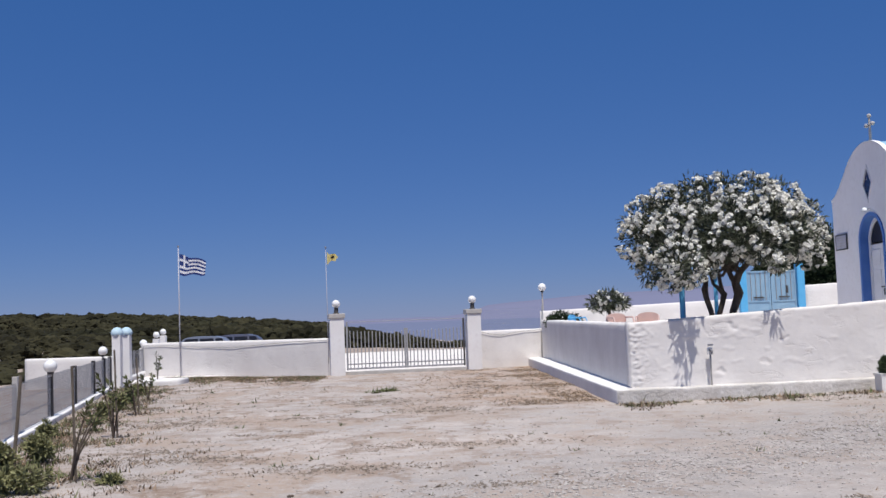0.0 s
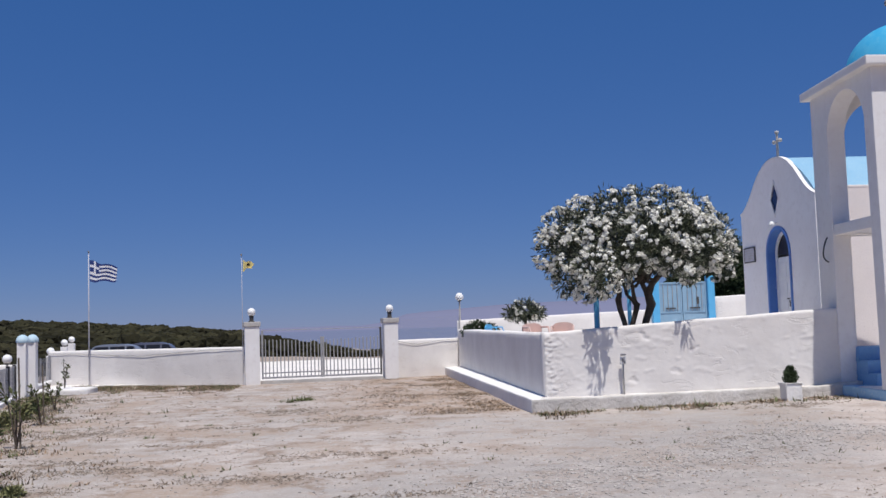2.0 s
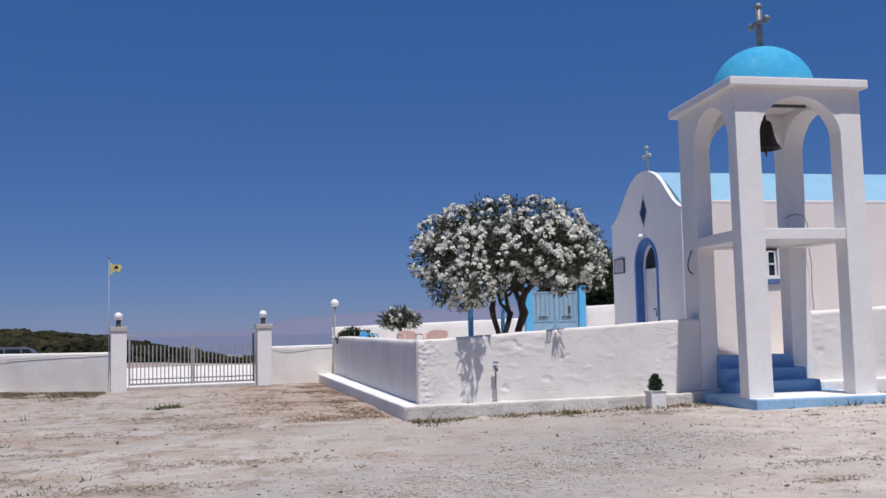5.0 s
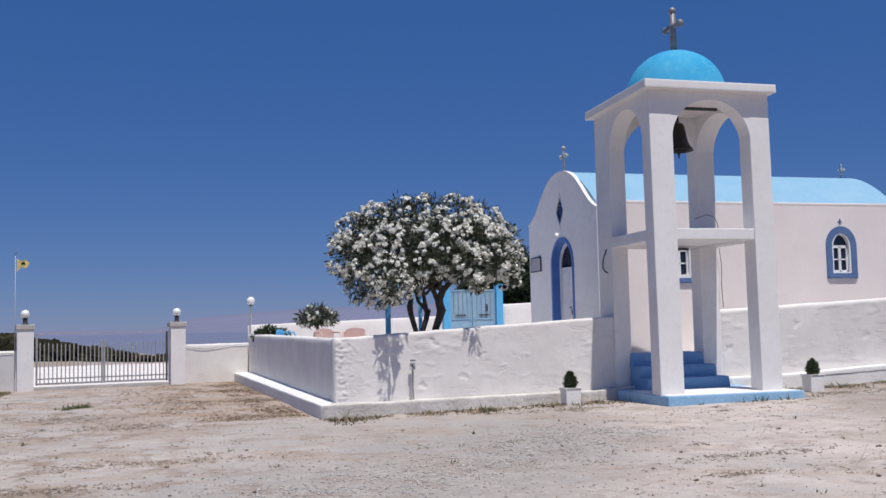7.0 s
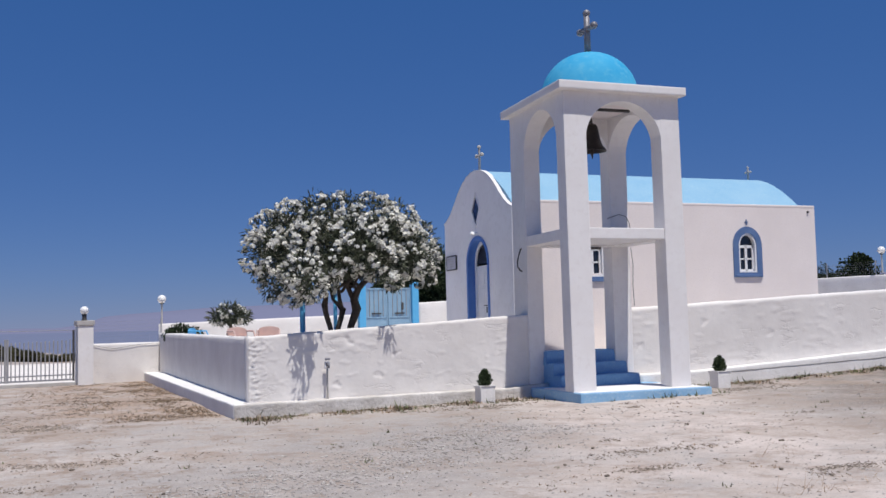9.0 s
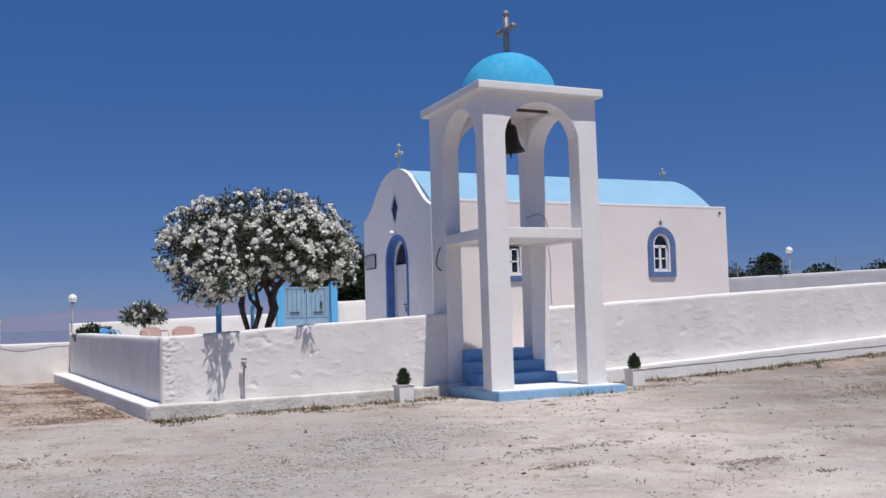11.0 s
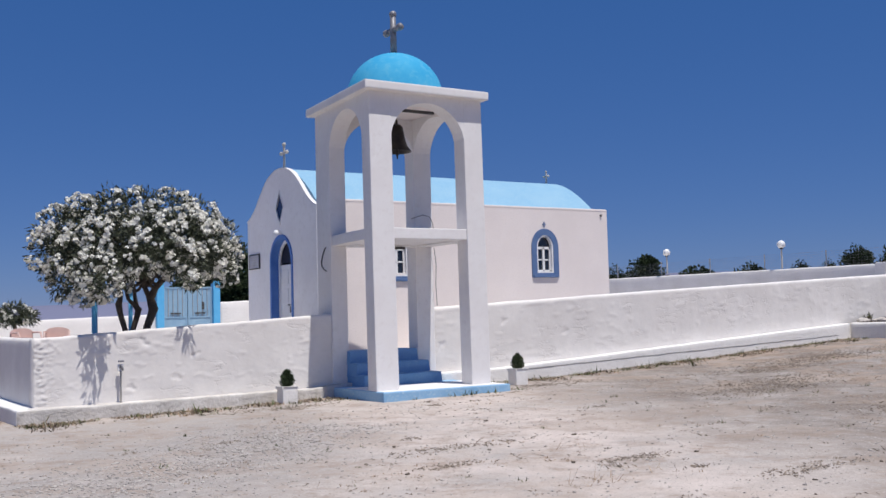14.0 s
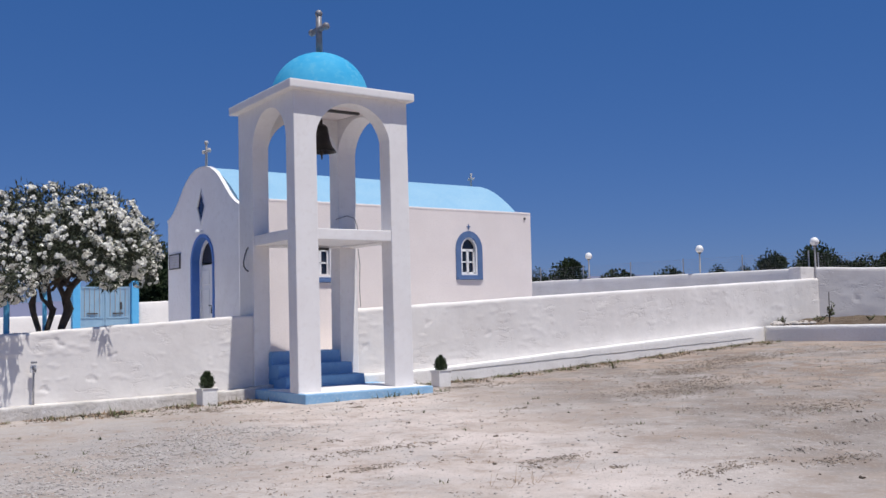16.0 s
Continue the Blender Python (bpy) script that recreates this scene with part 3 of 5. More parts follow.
# east boundary wall
plaster("wall_east_far", (25.4, 31.5), (25.4, 17.3), 0.3, lambda s: 0.3, along((0, 2.72), (14.2, 2.62)), LIME, "grey-shaded whitewashed boundary wall", amp=0.01, seed=8.0, side=1)
tagged(part("wall_corner", box(24.90, 25.60, 17.2, 17.6, 0.3, 2.635, 0.03), LIME), "raised whitewashed block at the corner of two walls", kind="structure")
plaster("wall_east_near", (25.52, 17.16), (29.6, 11.2), 0.34, lambda s: 0.3, along((0, 2.63), (1.65, 2.57), (7.3, 2.5)), LIME, "whitewashed boundary wall beside the planting bed", amp=0.012, seed=9.0, side=1, step=0.05, rows=36, rough_end=0.01, dents=[(1.05, 1.72, 0.12)])
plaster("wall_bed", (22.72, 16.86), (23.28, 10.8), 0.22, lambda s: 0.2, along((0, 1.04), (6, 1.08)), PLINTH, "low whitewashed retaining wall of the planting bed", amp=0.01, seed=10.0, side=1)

# north boundary: gate wall
plaster("wall_gate_west", (-9.7, 32.42), (-3.3, 29.15), 0.25, lambda s: -0.2, lambda s: 1.06, LIME, "low whitewashed boundary wall west of the gate", amp=0.01, seed=11.0)
plaster("wall_gate_east", (0.9, 29.85), (2.9, 30.75), 0.25, lambda s: -0.2, lambda s: 1.10, LIME, "low whitewashed boundary wall east of the gate", amp=0.01, seed=12.0)
plaster("wall_north_court", (2.9, 31.0), (9.0, 31.0), 0.25, lambda s: -0.2, along((0, 1.62), (6.1, 1.78)), LIME, "whitewashed back wall of the courtyard", amp=0.01, seed=13.0)
plaster("wall_north_east", (10.95, 31.0), (25.4, 31.0), 0.25, lambda s: -0.2, along((0, 2.12), (14, 2.6)), LIME, "whitewashed back wall beside the chapel", amp=0.01, seed=14.0)
plaster("wall_outer_west", (-11.35, 27.45), (-8.75, 27.2), 0.22, lambda s: -0.5, lambda s: 0.82, LIME, "whitewashed wall outside the wire fence", amp=0.01, seed=15.0)


# ---- bell tower ----
def arch_panel(u0, u1, spring, crown, top, lo, hi, axis):
    """The spandrel over an arched opening."""
    mid, half = (u0 + u1) / 2, (u1 - u0) / 2
    out = [(u0, top), (u0, spring)]
    out += [(mid - half * math.cos(math.pi * k / 18), spring + (crown - spring) * math.sin(math.pi * k / 18)) for k in range(1, 18)]
    out += [(u1, spring), (u1, top)]
    bm = bmesh.new()
    place = (lambda u, z, d: (u, d, z)) if axis == "y" else (lambda u, z, d: (d, u, z))
    curve = out[1:-1]
    uppers = [(min(max(u, u0), u1), top) for u, _ in curve]
    for d, flip in ((lo, False), (hi, True)):
        c = [bm.verts.new(place(u, z, d)) for u, z in curve]
        t = [bm.verts.new(place(u, z, d)) for u, z in uppers]
        for i in range(len(c) - 1):
            bm.faces.new((c[i], c[i + 1], t[i + 1], t[i]))
    bm.verts.ensure_lookup_table()
    k = len(curve)
    vs = list(bm.verts)
    a, at_, b, bt = vs[:k], vs[k:2 * k], vs[2 * k:3 * k], vs[3 * k:]
    for i in range(k - 1):
        bm.faces.new((a[i], b[i], b[i + 1], a[i + 1]))
    bmesh.ops.recalc_face_normals(bm, faces=bm.faces)
    return bm


TX0, TX1, TY0, TY1 = 8.10, 10.40, 15.24, 17.40
TCX, TCY = (TX0 + TX1) / 2 - 0.03, (TY0 + TY1) / 2


def settle(bm):
    """The tower is not quite square: its west side runs askew, deeper at the back, and its feet stand a little east."""
    for v in bm.verts:
        x, y, z = v.co
        if y > 17.2 and x < 8.3:
            v.co.y += 0.35
        if x < 8.3:
            v.co.x += 0.06 * max(0.0, v.co.y - 15.24)
        if y < 16:
            v.co.x += 0.036 * max(0.0, 1 - z / 5.36)
    return bm


tower = thing("bell_tower", "white open bell tower with arches, blue dome and cross", "bell tower")
PW, PD = 0.43, 0.34
IX0, IX1 = TX0 + PW, TX1 - 0.39
for px, py in ((TX0, TY0), (IX1, TY0), (TX0, TY1 - PD), (IX1, TY1 - PD)):
    wide = PW if px == TX0 else TX1 - IX1
    part("post", settle(box(px, px + wide, py, py + PD, 0.2, 5.372, 0.018, taper=0.004)), SMOOTH, tower)
for y0 in (TY0, TY1 - PD):
    part("arch", settle(arch_panel(IX0 - 0.01, IX1 + 0.01, 4.55, 5.24, 5.37, y0 + 0.004, y0 + PD - 0.004, "y")), SMOOTH, tower)
    part("beam", box(IX0 - 0.02, IX1 + 0.02, y0 + 0.02, y0 + 0.36, 2.84, 3.03, 0.015), SMOOTH, tower)
for x0, wide in ((TX0, PW), (IX1, TX1 - IX1)):
    part("arch", settle(arch_panel(TY0 + PD - 0.01, TY1 - PD + 0.01, 4.55, 5.24, 5.37, x0 + 0.004, x0 + wide - 0.004, "x")), SMOOTH, tower)
    part("beam", settle(box(x0 + 0.02, x0 + wide - 0.03, TY0 + PD - 0.02, TY1 - PD + 0.02, 2.84, 3.03, 0.015)), SMOOTH, tower)
part("floor_slab", box(TX0 + 0.3, TX1 - 0.3, TY0 + 0.3, TY1 - 0.3, 2.87, 3.0, 0.0), SMOOTH, tower, "thin white slab between the storeys")
part("soffit", box(TX0 + 0.3, TX1 - 0.3, TY0 + 0.3, TY1 - 0.3, 5.31, 5.367, 0.0), CREAM, tower, "cream soffit under the roof slab")
part("cap", settle(box(TX0 - 0.14, TX1 + 0.07, TY0 - 0.16, TY1 + 0.13, 5.365, 5.515, 0.022)), SMOOTH, tower, "projecting white roof slab")
part("dome", lathe([(0.89, -0.01)] + [(0.89 * math.cos(math.pi / 2 * k / 16), 0.845 * math.sin(math.pi / 2 * k / 16)) for k in range(17)], 56, (TCX, TCY, 5.515)), DOMEBLUE, tower, "bright blue painted dome", True)
part("slab", box(8.12, 10.68, 14.98, 17.3, -0.1, 0.262, 0.02), SLABBLUE, tower, "pale blue painted base slab")
part("slab_top", box(8.16, 10.62, 15.03, 16.4, 0.255, 0.27, 0.004), SMOOTH, tower, "whitewashed top of the slab")


def cross_mesh(height, span, r, knob):
    """An upright cross with rounded ends, its arms along y."""
    bm = tube([(0, 0, 0), (0, 0, height)], [r * 1.15, r], 8)
    tube([(0, -span / 2, height * 0.62), (0, span / 2, height * 0.62)], r, 8, bm)
    for p in ((0, 0, height), (0, -span / 2, height * 0.62), (0, span / 2, height * 0.62)):
        bmesh.ops.create_icosphere(bm, subdivisions=2, radius=knob, matrix=Matrix.Translation(p))
    return bm


tc = part("cross", cross_mesh(0.78, 0.52, 0.055, 0.072), STEEL, tower, "weathered grey metal cross", True)
tc.location = (TCX, TCY, 6.33)

bell = thing("bell", "dark bronze church bell hanging in the tower", "bell", (9.22, 16.32, 4.53))
prof = [(0.0, 0.50), (0.10, 0.50), (0.135, 0.45), (0.155, 0.34), (0.175, 0.22), (0.21, 0.11), (0.27, 0.03), (0.285, 0.0), (0.265, 0.0), (0.20, 0.09), (0.15, 0.25), (0.11, 0.42), (0.0, 0.45)]
part("shell", lathe(prof, 32), BRONZE, bell, smooth=True)
part("crown", tube([(0, -0.05, 0.49), (0, -0.04, 0.58), (0, 0.0, 0.62), (0, 0.04, 0.58), (0, 0.05, 0.49)], 0.022, 8), BRONZE, bell, smooth=True)
part("clapper", tube([(0, 0, 0.42), (0.01, 0, 0.1), (0.02, 0, -0.03), (0.02, 0, -0.06), (0.03, 0.01, -0.13)], [0.012, 0.014, 0.04, 0.02, 0.01], 8), BRONZE, bell, smooth=True)
bell_holder = thing("bell_strap", "dark iron strap holding the bell", "strap")
hb = thing("bell_bar", "dark iron bar carrying the bell", "bar")
part("bar", box(8.5, 9.70, 15.72, 15.78, 5.16, 5.21, 0.006), DARKIRON, hb)
part("strap", tube([(9.24, 16.32, 5.08), (9.24, 16.32, 5.33)], 0.02, 6), DARKIRON, bell_holder)
hb2 = thing("iron_bar", "dark iron bar under the tower beams", "bar")
part("bar", box(9.30, 9.76, 17.02, 17.06, 2.79, 2.835, 0.005), DARKIRON, hb2)

# cables on the tower
for pts in ([(8.26, 17.3, 2.86), (8.20, 17.3, 2.80), (8.145, 17.28, 2.68), (8.115, 17.27, 2.56), (8.12, 17.27, 2.48), (8.16, 17.28, 2.42), (8.24, 17.3, 2.38)],
            [(8.55, 17.0, 3.05), (8.62, 16.2, 3.06), (8.60, 15.62, 3.35)],
            [(9.90, 16.99, 3.38), (10.15, 16.985, 3.46), (10.30, 16.98, 3.42), (10.37, 16.985, 3.3), (10.40, 16.985, 3.04)],
            [(10.38, 16.98, 2.83), (10.42, 16.98, 2.5), (10.40, 16.98, 2.1), (10.42, 16.98, 1.7)]):
    cab = thing("cable", "thin dark electric cable on the tower", "cable", group="tower cables")
    part("wire", tube(pts, 0.013 if pts[0][0] < 8.3 else 0.008, 6), DARKIRON if pts[0][0] < 8.3 else CABLE, cab)

# blue steps up to the courtyard
steps = thing("steps", "three bright blue painted masonry steps", "steps")
for k, (front, east, top) in enumerate(((16.40, 10.12, 0.47), (16.68, 10.02, 0.68), (16.96, 9.93, COURT))):
    part("step", box(8.5, east, front, 17.5, 0.2 if k == 0 else top - 0.26, top, 0.02, taper=0.02), STEPBLUE, steps)

# ---- chapel ----
CX0, CX1, CY0, CY1 = 8.95, 16.82, 19.3, 23.2
MID = (CY0 + CY1) / 2 - 0.03
chapel = thing("chapel", "small cream chapel with pale blue barrel roof", "chapel")


def opened_wall(x0, x1, z0, z1, y0, y1, openings):
    """A wall along x with round-headed openings: (left, right, sill, spring, crown)."""
    bm, x = bmesh.new(), x0
    for a, b, sill, spring, crown in openings:
        box(x, a, y0, y1, z0, z1, bm=bm)
        box(a, b, y0, y1, z0, sill, bm=bm)
        tmp = arch_panel(a, b, spring, crown, z1, y0, y1, "y")
        me = bpy.data.meshes.new("tmp")
        tmp.to_mesh(me)
        tmp.free()
        bm.from_mesh(me)
        bpy.data.meshes.remove(me)
        x = b
    box(x, x1, y0, y1, z0, z1, bm=bm)
    bmesh.ops.remove_doubles(bm, verts=bm.verts, dist=0.0002)
    return bm


WINS = ((10.62, 11.10), (14.62, 15.10))
part("wall", opened_wall(CX0 + 0.085, CX1, 0.3, 3.98, CY0, CY0 + 0.3, [(a, b, 2.44, 3.06, 3.34) for a, b in WINS]), CREAM, chapel)
part("wall", box(CX0 + 0.085, CX1, CY1 - 0.3, CY1, 0.3, 3.98), CREAM, chapel)
part("wall", box(CX1 - 0.3, CX1, CY0 + 0.3, CY1 - 0.3, 0.3, 3.98), CREAM, chapel)
part("coping", box(CX0 + 0.10, CX1 + 0.006, CY0 - 0.006, CY0 + 0.2, 3.95, 4.015, 0.02), CREAM, chapel, "rounded cream coping along the eaves")
part("coping", box(CX1 - 0.25, CX1 + 0.008, CY0 + 0.2, CY1, 3.95, 4.015, 0.02), CREAM, chapel)
part("spout", tube([(16.62, 19.33, 3.86), (16.62, 19.27, 3.857)], 0.028, 10), DARKIRON, chapel, "black rainwater spout")


def gable_z(y):
    """The curved gable: low shoulders and a bell-shaped rise."""
    d = abs(y - MID)
    return float(np.interp(d, (0, 0.25, 0.5, 0.75, 0.95, 1.15, 1.35, 1.55, 1.75, 1.95, 2.2), (4.88, 4.865, 4.80, 4.69, 4.56, 4.40, 4.22, 4.06, 3.94, 3.86, 3.84)))


DOOR = 0.575
gm = bmesh.new()
for sgn, edge in ((-1, CY0 - 0.02), (1, CY1)):
    out = [(edge, 0.3)]
    n = 26
    out += [(edge + (MID - edge) * k / n, gable_z(edge + (MID - edge) * k / n)) for k in range(n + 1)]
    out += [(MID, 4.34), (MID + sgn * 0.20, 4.0), (MID, 3.66)]
    dc = MID - 0.05
    out += [(MID, 3.33)] + [(dc + sgn * DOOR * math.sin(math.pi / 2 * k / 10), 2.78 + 0.55 * math.cos(math.pi / 2 * k / 10)) for k in range(1, 11)]
    out += [(dc + sgn * DOOR, 0.3)]
    prism(out, CX0, CX0 + 0.09, "x", gm)
part("gable", gm, GABLE, chapel, "white curved gable front")
gm = bmesh.new()
prev = None
for y in np.linspace(CY0 - 0.04, CY1 + 0.02, 60):
    z = gable_z(y) + 0.004
    ring = [gm.verts.new(c) for c in ((CX0 - 0.008, y, z - 0.03), (CX0 - 0.008, y, z + 0.01), (CX0 + 0.095, y, z + 0.01), (CX0 + 0.095, y, z - 0.03))]
    if prev:
        for k in range(4):
            gm.faces.new((prev[k], ring[k], ring[(k + 1) % 4], prev[(k + 1) % 4]))
    prev = ring
bmesh.ops.recalc_face_normals(gm, faces=gm.faces)
part("gable_edge", gm, SMOOTH, chapel)
vault = [(CY0 + 0.14 + 3.62 * k / 36, 3.97 + 0.90 * math.sin(math.pi * k / 36) ** 0.92) for k in range(37)]
roof = part("roof", prism(vault, CX0 + 0.08, CX1 - 0.3, "x"), SKYBLUE, chapel, "pale blue painted barrel vault")

dc = MID - 0.05
arch_line = lambda r: [(dc - r, 0.7)] + [(dc - r * math.cos(math.pi * k / 20), 2.78 + (r - 0.02) * math.sin(math.pi * k / 20)) for k in range(21)] + [(dc + r, 0.7)]


def band(outer, inner, lo, hi, axis):
    """A strip between two matching outlines."""
    bm = bmesh.new()
    place = (lambda u, z, d: (u, d, z)) if axis == "y" else (lambda u, z, d: (d, u, z))
    rows = [[bm.verts.new(place(u, z, d)) for u, z in line] for line, d in ((outer, lo), (inner, lo), (inner, hi), (outer, hi))]
    for a, b in zip(rows, rows[1:] + rows[:1]):
        for i in range(len(a) - 1):
            bm.faces.new((a[i], a[i + 1], b[i + 1], b[i]))
    bmesh.ops.recalc_face_normals(bm, faces=bm.faces)
    return bm


part("door_surround", band(arch_line(0.64), arch_line(0.56), CX0 - 0.02, CX0 + 0.20, "x"), TRIMBLUE, chapel, "strong blue arched door surround")
door = part("door", box(9.135, 9.18, dc - 0.55, dc + 0.55, 0.7, 2.74, 0.006), WHITE, chapel, "white panelled arched door")
part("door_frame", band(arch_line(0.558), arch_line(0.48), 9.11, 9.14, "x"), WHITE, door)
part("fanlight", prism([(dc - 0.47 * math.cos(math.pi * k / 16), 2.78 + 0.46 * math.sin(math.pi * k / 16)) for k in range(17)], 9.145, 9.16, "x"), DARK, door, "dark fanlight glass")
for z0, z1 in ((0.85, 1.45), (1.6, 2.2), (2.3, 2.62)):
    for y0 in (dc - 0.44, dc + 0.05):
        part("panel", box(9.12, 9.14, y0, y0 + 0.38, z0, z1, 0.01), WHITE, door)
part("door_handle", tube([(9.13, dc - 0.08, 1.83), (9.06, dc - 0.08, 1.83), (9.06, dc - 0.18, 1.83)], 0.014, 8), DARKIRON, door)
part("lock", box(9.11, 9.14, dc - 0.10, dc - 0.05, 1.66, 1.80, 0.005), DARKIRON, door)
dw = part("diamond_window", prism([(MID, 4.33), (MID + 0.19, 4.0), (MID, 3.67), (MID - 0.19, 4.0)], CX0 + 0.012, CX0 + 0.03, "x"), NAVY, chapel, "dark blue diamond-shaped window")
rim_o = [(MID, 4.42), (MID + 0.245, 4.0), (MID, 3.58), (MID - 0.245, 4.0), (MID, 4.42)]
rim_i = [(MID, 4.34), (MID + 0.20, 4.0), (MID, 3.66), (MID - 0.20, 4.0), (MID, 4.34)]
part("rim", band(rim_o, rim_i, CX0 - 0.012, CX0 + 0.02, "x"), SMOOTH, dw, "thin white rim")
lamp = thing("wall_lamp", "small white lamp over the chapel door", "lamp", (CX0, MID - 0.05, 3.46))
part("arm", tube([(0.02, 0, 0.0), (-0.10, 0, 0.02), (-0.12, 0, 0.0)], 0.014, 6), WHITE, lamp)
part("shade", lathe([(0.0, 0.05), (0.03, 0.045), (0.065, -0.02), (0.06, -0.03), (0.0, 0.0)], 14, (-0.12, 0, -0.01)), WHITE, lamp, smooth=True)

plq = thing("plaque", "grey inscribed marble plaque with dark frame", "plaque", (CX0, 22.74, 2.88))
part("tablet", box(-0.03, -0.004, -0.29, 0.29, -0.15, 0.15, 0.004), PLAQUE, plq)
for y0, y1, z0, z1 in ((-0.32, 0.32, 0.15, 0.175), (-0.32, 0.32, -0.175, -0.15), (-0.32, -0.29, -0.15, 0.15), (0.29, 0.32, -0.15, 0.15)):
    part("frame", box(-0.035, -0.004, y0, y1, z0, z1, 0.003), DARKIRON, plq)
for k in range(4):
    part("bar", box(-0.033, -0.029, -0.22 + 0.03 * (k % 2), 0.22 - 0.04 * (k % 3), 0.09 - 0.06 * k, 0.105 - 0.06 * k), CONCRETE, plq)

for at, h in (((CX0 + 0.13, MID, 4.88), 0.56), ((CX1 - 0.36, MID, 4.84), 0.36)):
    cr = thing("roof_cross", "small pale stone cross on the chapel roof", "cross", at, group="chapel roof crosses")
    part("shaft", tube([(0, 0, -0.02), (0, 0, h)], [0.03, 0.022], 8), CONCRETE, cr)
    part("arms", tube([(0, -h * 0.27, h * 0.66), (0, h * 0.27, h * 0.66)], 0.024, 8), CONCRETE, cr)
    for p in ((0, 0, h), (0, -h * 0.27, h * 0.66), (0, h * 0.27, h * 0.66)):
        kb = bmesh.new()
        bmesh.ops.create_icosphere(kb, subdivisions=2, radius=h * 0.085, matrix=Matrix.Translation(p))
        part("knob", kb, CONCRETE, cr, smooth=True)


def chapel_window(a, b):
    c, h = (a + b) / 2, (b - a) / 2
    line = lambda r, sill: [(c - r, sill)] + [(c - r * math.cos(math.pi * k / 20), 3.06 + (r + 0.04) * math.sin(math.pi * k / 20)) for k in range(21)] + [(c + r, sill), (c - r, sill)]
    w = part("window", band(line(h + 0.155, 2.335), line(h + 0.005, 2.445), CY0 - 0.025, CY0 + 0.03, "y"), WINBLUE, chapel, "slate-blue arched window surround")
    part("lining", band(line(h + 0.004, 2.441), line(h - 0.035, 2.48), CY0 - 0.01, CY0 + 0.10, "y"), WHITE, w, "white painted reveal")
    part("pane", box(a + 0.03, b - 0.03, CY0 + 0.085, CY0 + 0.095, 2.47, 3.33), GLASS, w)
    for x0, x1, z0, z1 in ((a + 0.03, a + 0.075, 2.47, 3.06), (b - 0.075, b - 0.03, 2.47, 3.06), (c - 0.03, c + 0.03, 2.47, 3.06), (a + 0.03, b - 0.03, 2.47, 2.52), (a + 0.03, b - 0.03, 3.01, 3.07), (a + 0.075, b - 0.075, 2.745, 2.775)):
        part("glazing_bar", box(x0, x1, CY0 + 0.05, CY0 + 0.08, z0, z1, 0.004), WHITE, w)
    part("sill", box(a - 0.12, b + 0.12, CY0 - 0.055, CY0 + 0.02, 2.34, 2.40, 0.008), WINBLUE, w)
    if a < 12:
        w.location.z = -0.07
        return
    part("relief_cross", box(c - 0.012, c + 0.012, CY0 - 0.02, CY0 + 0.005, 3.53, 3.66, 0.003), WINBLUE, w)
    part("relief_arm", box(c - 0.05, c + 0.05, CY0 - 0.018, CY0 + 0.004, 3.588, 3.612, 0.003), WINBLUE, w)


for a, b in WINS:
    chapel_window(a, b)


# ---- foliage ----
def leaves_mesh(name, centres, normals, length, width, material, parent, label="", rng=None, droop=0.0):
    """Many slender folded leaves, one at each centre, growing along its direction."""
    n = len(centres)
    d = normals + rng.normal(0, 0.55, (n, 3))
    d[:, 2] -= droop
    d /= np.linalg.norm(d, axis=1)[:, None]
    s = np.cross(d, rng.normal(0, 1, (n, 3)))
    s /= np.linalg.norm(s, axis=1)[:, None] + 1e-9
    up = np.cross(s, d)
    ln = (length * rng.uniform(0.65, 1.3, n))[:, None]
    wd = (width * rng.uniform(0.7, 1.2, n))[:, None]
    base, tip = centres, centres + d * ln
    mid = centres + d * ln * 0.5
    v = np.stack([base, mid + s * wd + up * wd * 0.4, tip, mid - s * wd + up * wd * 0.4], 1).reshape(-1, 3)
    f = [(4 * i, 4 * i + 1, 4 * i + 2) for i in range(n)] + [(4 * i, 4 * i + 2, 4 * i + 3) for i in range(n)]
    return mesh_part(name, v.tolist(), f, material, parent, label)


def crown_points(blobs, n, rng, inner=0.55):
    """Points and outward ways in the outer shell of overlapping uneven balls."""
    pts, ways = [], []
    vol = np.array([b[3] ** 2 for b in blobs])
    pick = rng.choice(len(blobs), n, p=vol / vol.sum())
    for k in pick:
        x, y, z, r, sq = blobs[k]
        w = rng.normal(0, 1, 3)
        w /= np.linalg.norm(w)
        rr = r * rng.uniform(inner, 1.0) * (1 + 0.16 * noise.noise(Vector(w * 2.5 + k)))
        pts.append((x + w[0] * rr, y + w[1] * rr, z + w[2] * rr * sq))
        ways.append(w)
    return np.array(pts), np.array(ways)


def blossoms(name, centres, ways, radius, parent, label, rng):
    """White flower heads: each a tuft of small five-petalled cups."""
    v, f = [], []
    for c, w in zip(centres, ways):
        size = radius * rng.uniform(0.55, 1.35)
        for _ in range(9):
            o = rng.normal(0, 1, 3) * 0.55 + w * 0.75
            o /= np.linalg.norm(o)
            p = c + o * size * rng.uniform(0.5, 1.0)
            s = np.cross(o, rng.normal(0, 1, 3))
            s /= np.linalg.norm(s)
            t = np.cross(o, s)
            k0, pr = len(v), size * rng.uniform(0.38, 0.55)
            v.append((p - o * pr * 0.35).tolist())
            for k in range(5):
                a = 2 * math.pi * k / 5
                v.append((p + (s * math.cos(a) + t * math.sin(a)) * pr).tolist())
            f += [(k0, k0 + 1 + k, k0 + 1 + (k + 1) % 5) for k in range(5)]
    return mesh_part(name, v, f, BLOOM, parent, label)


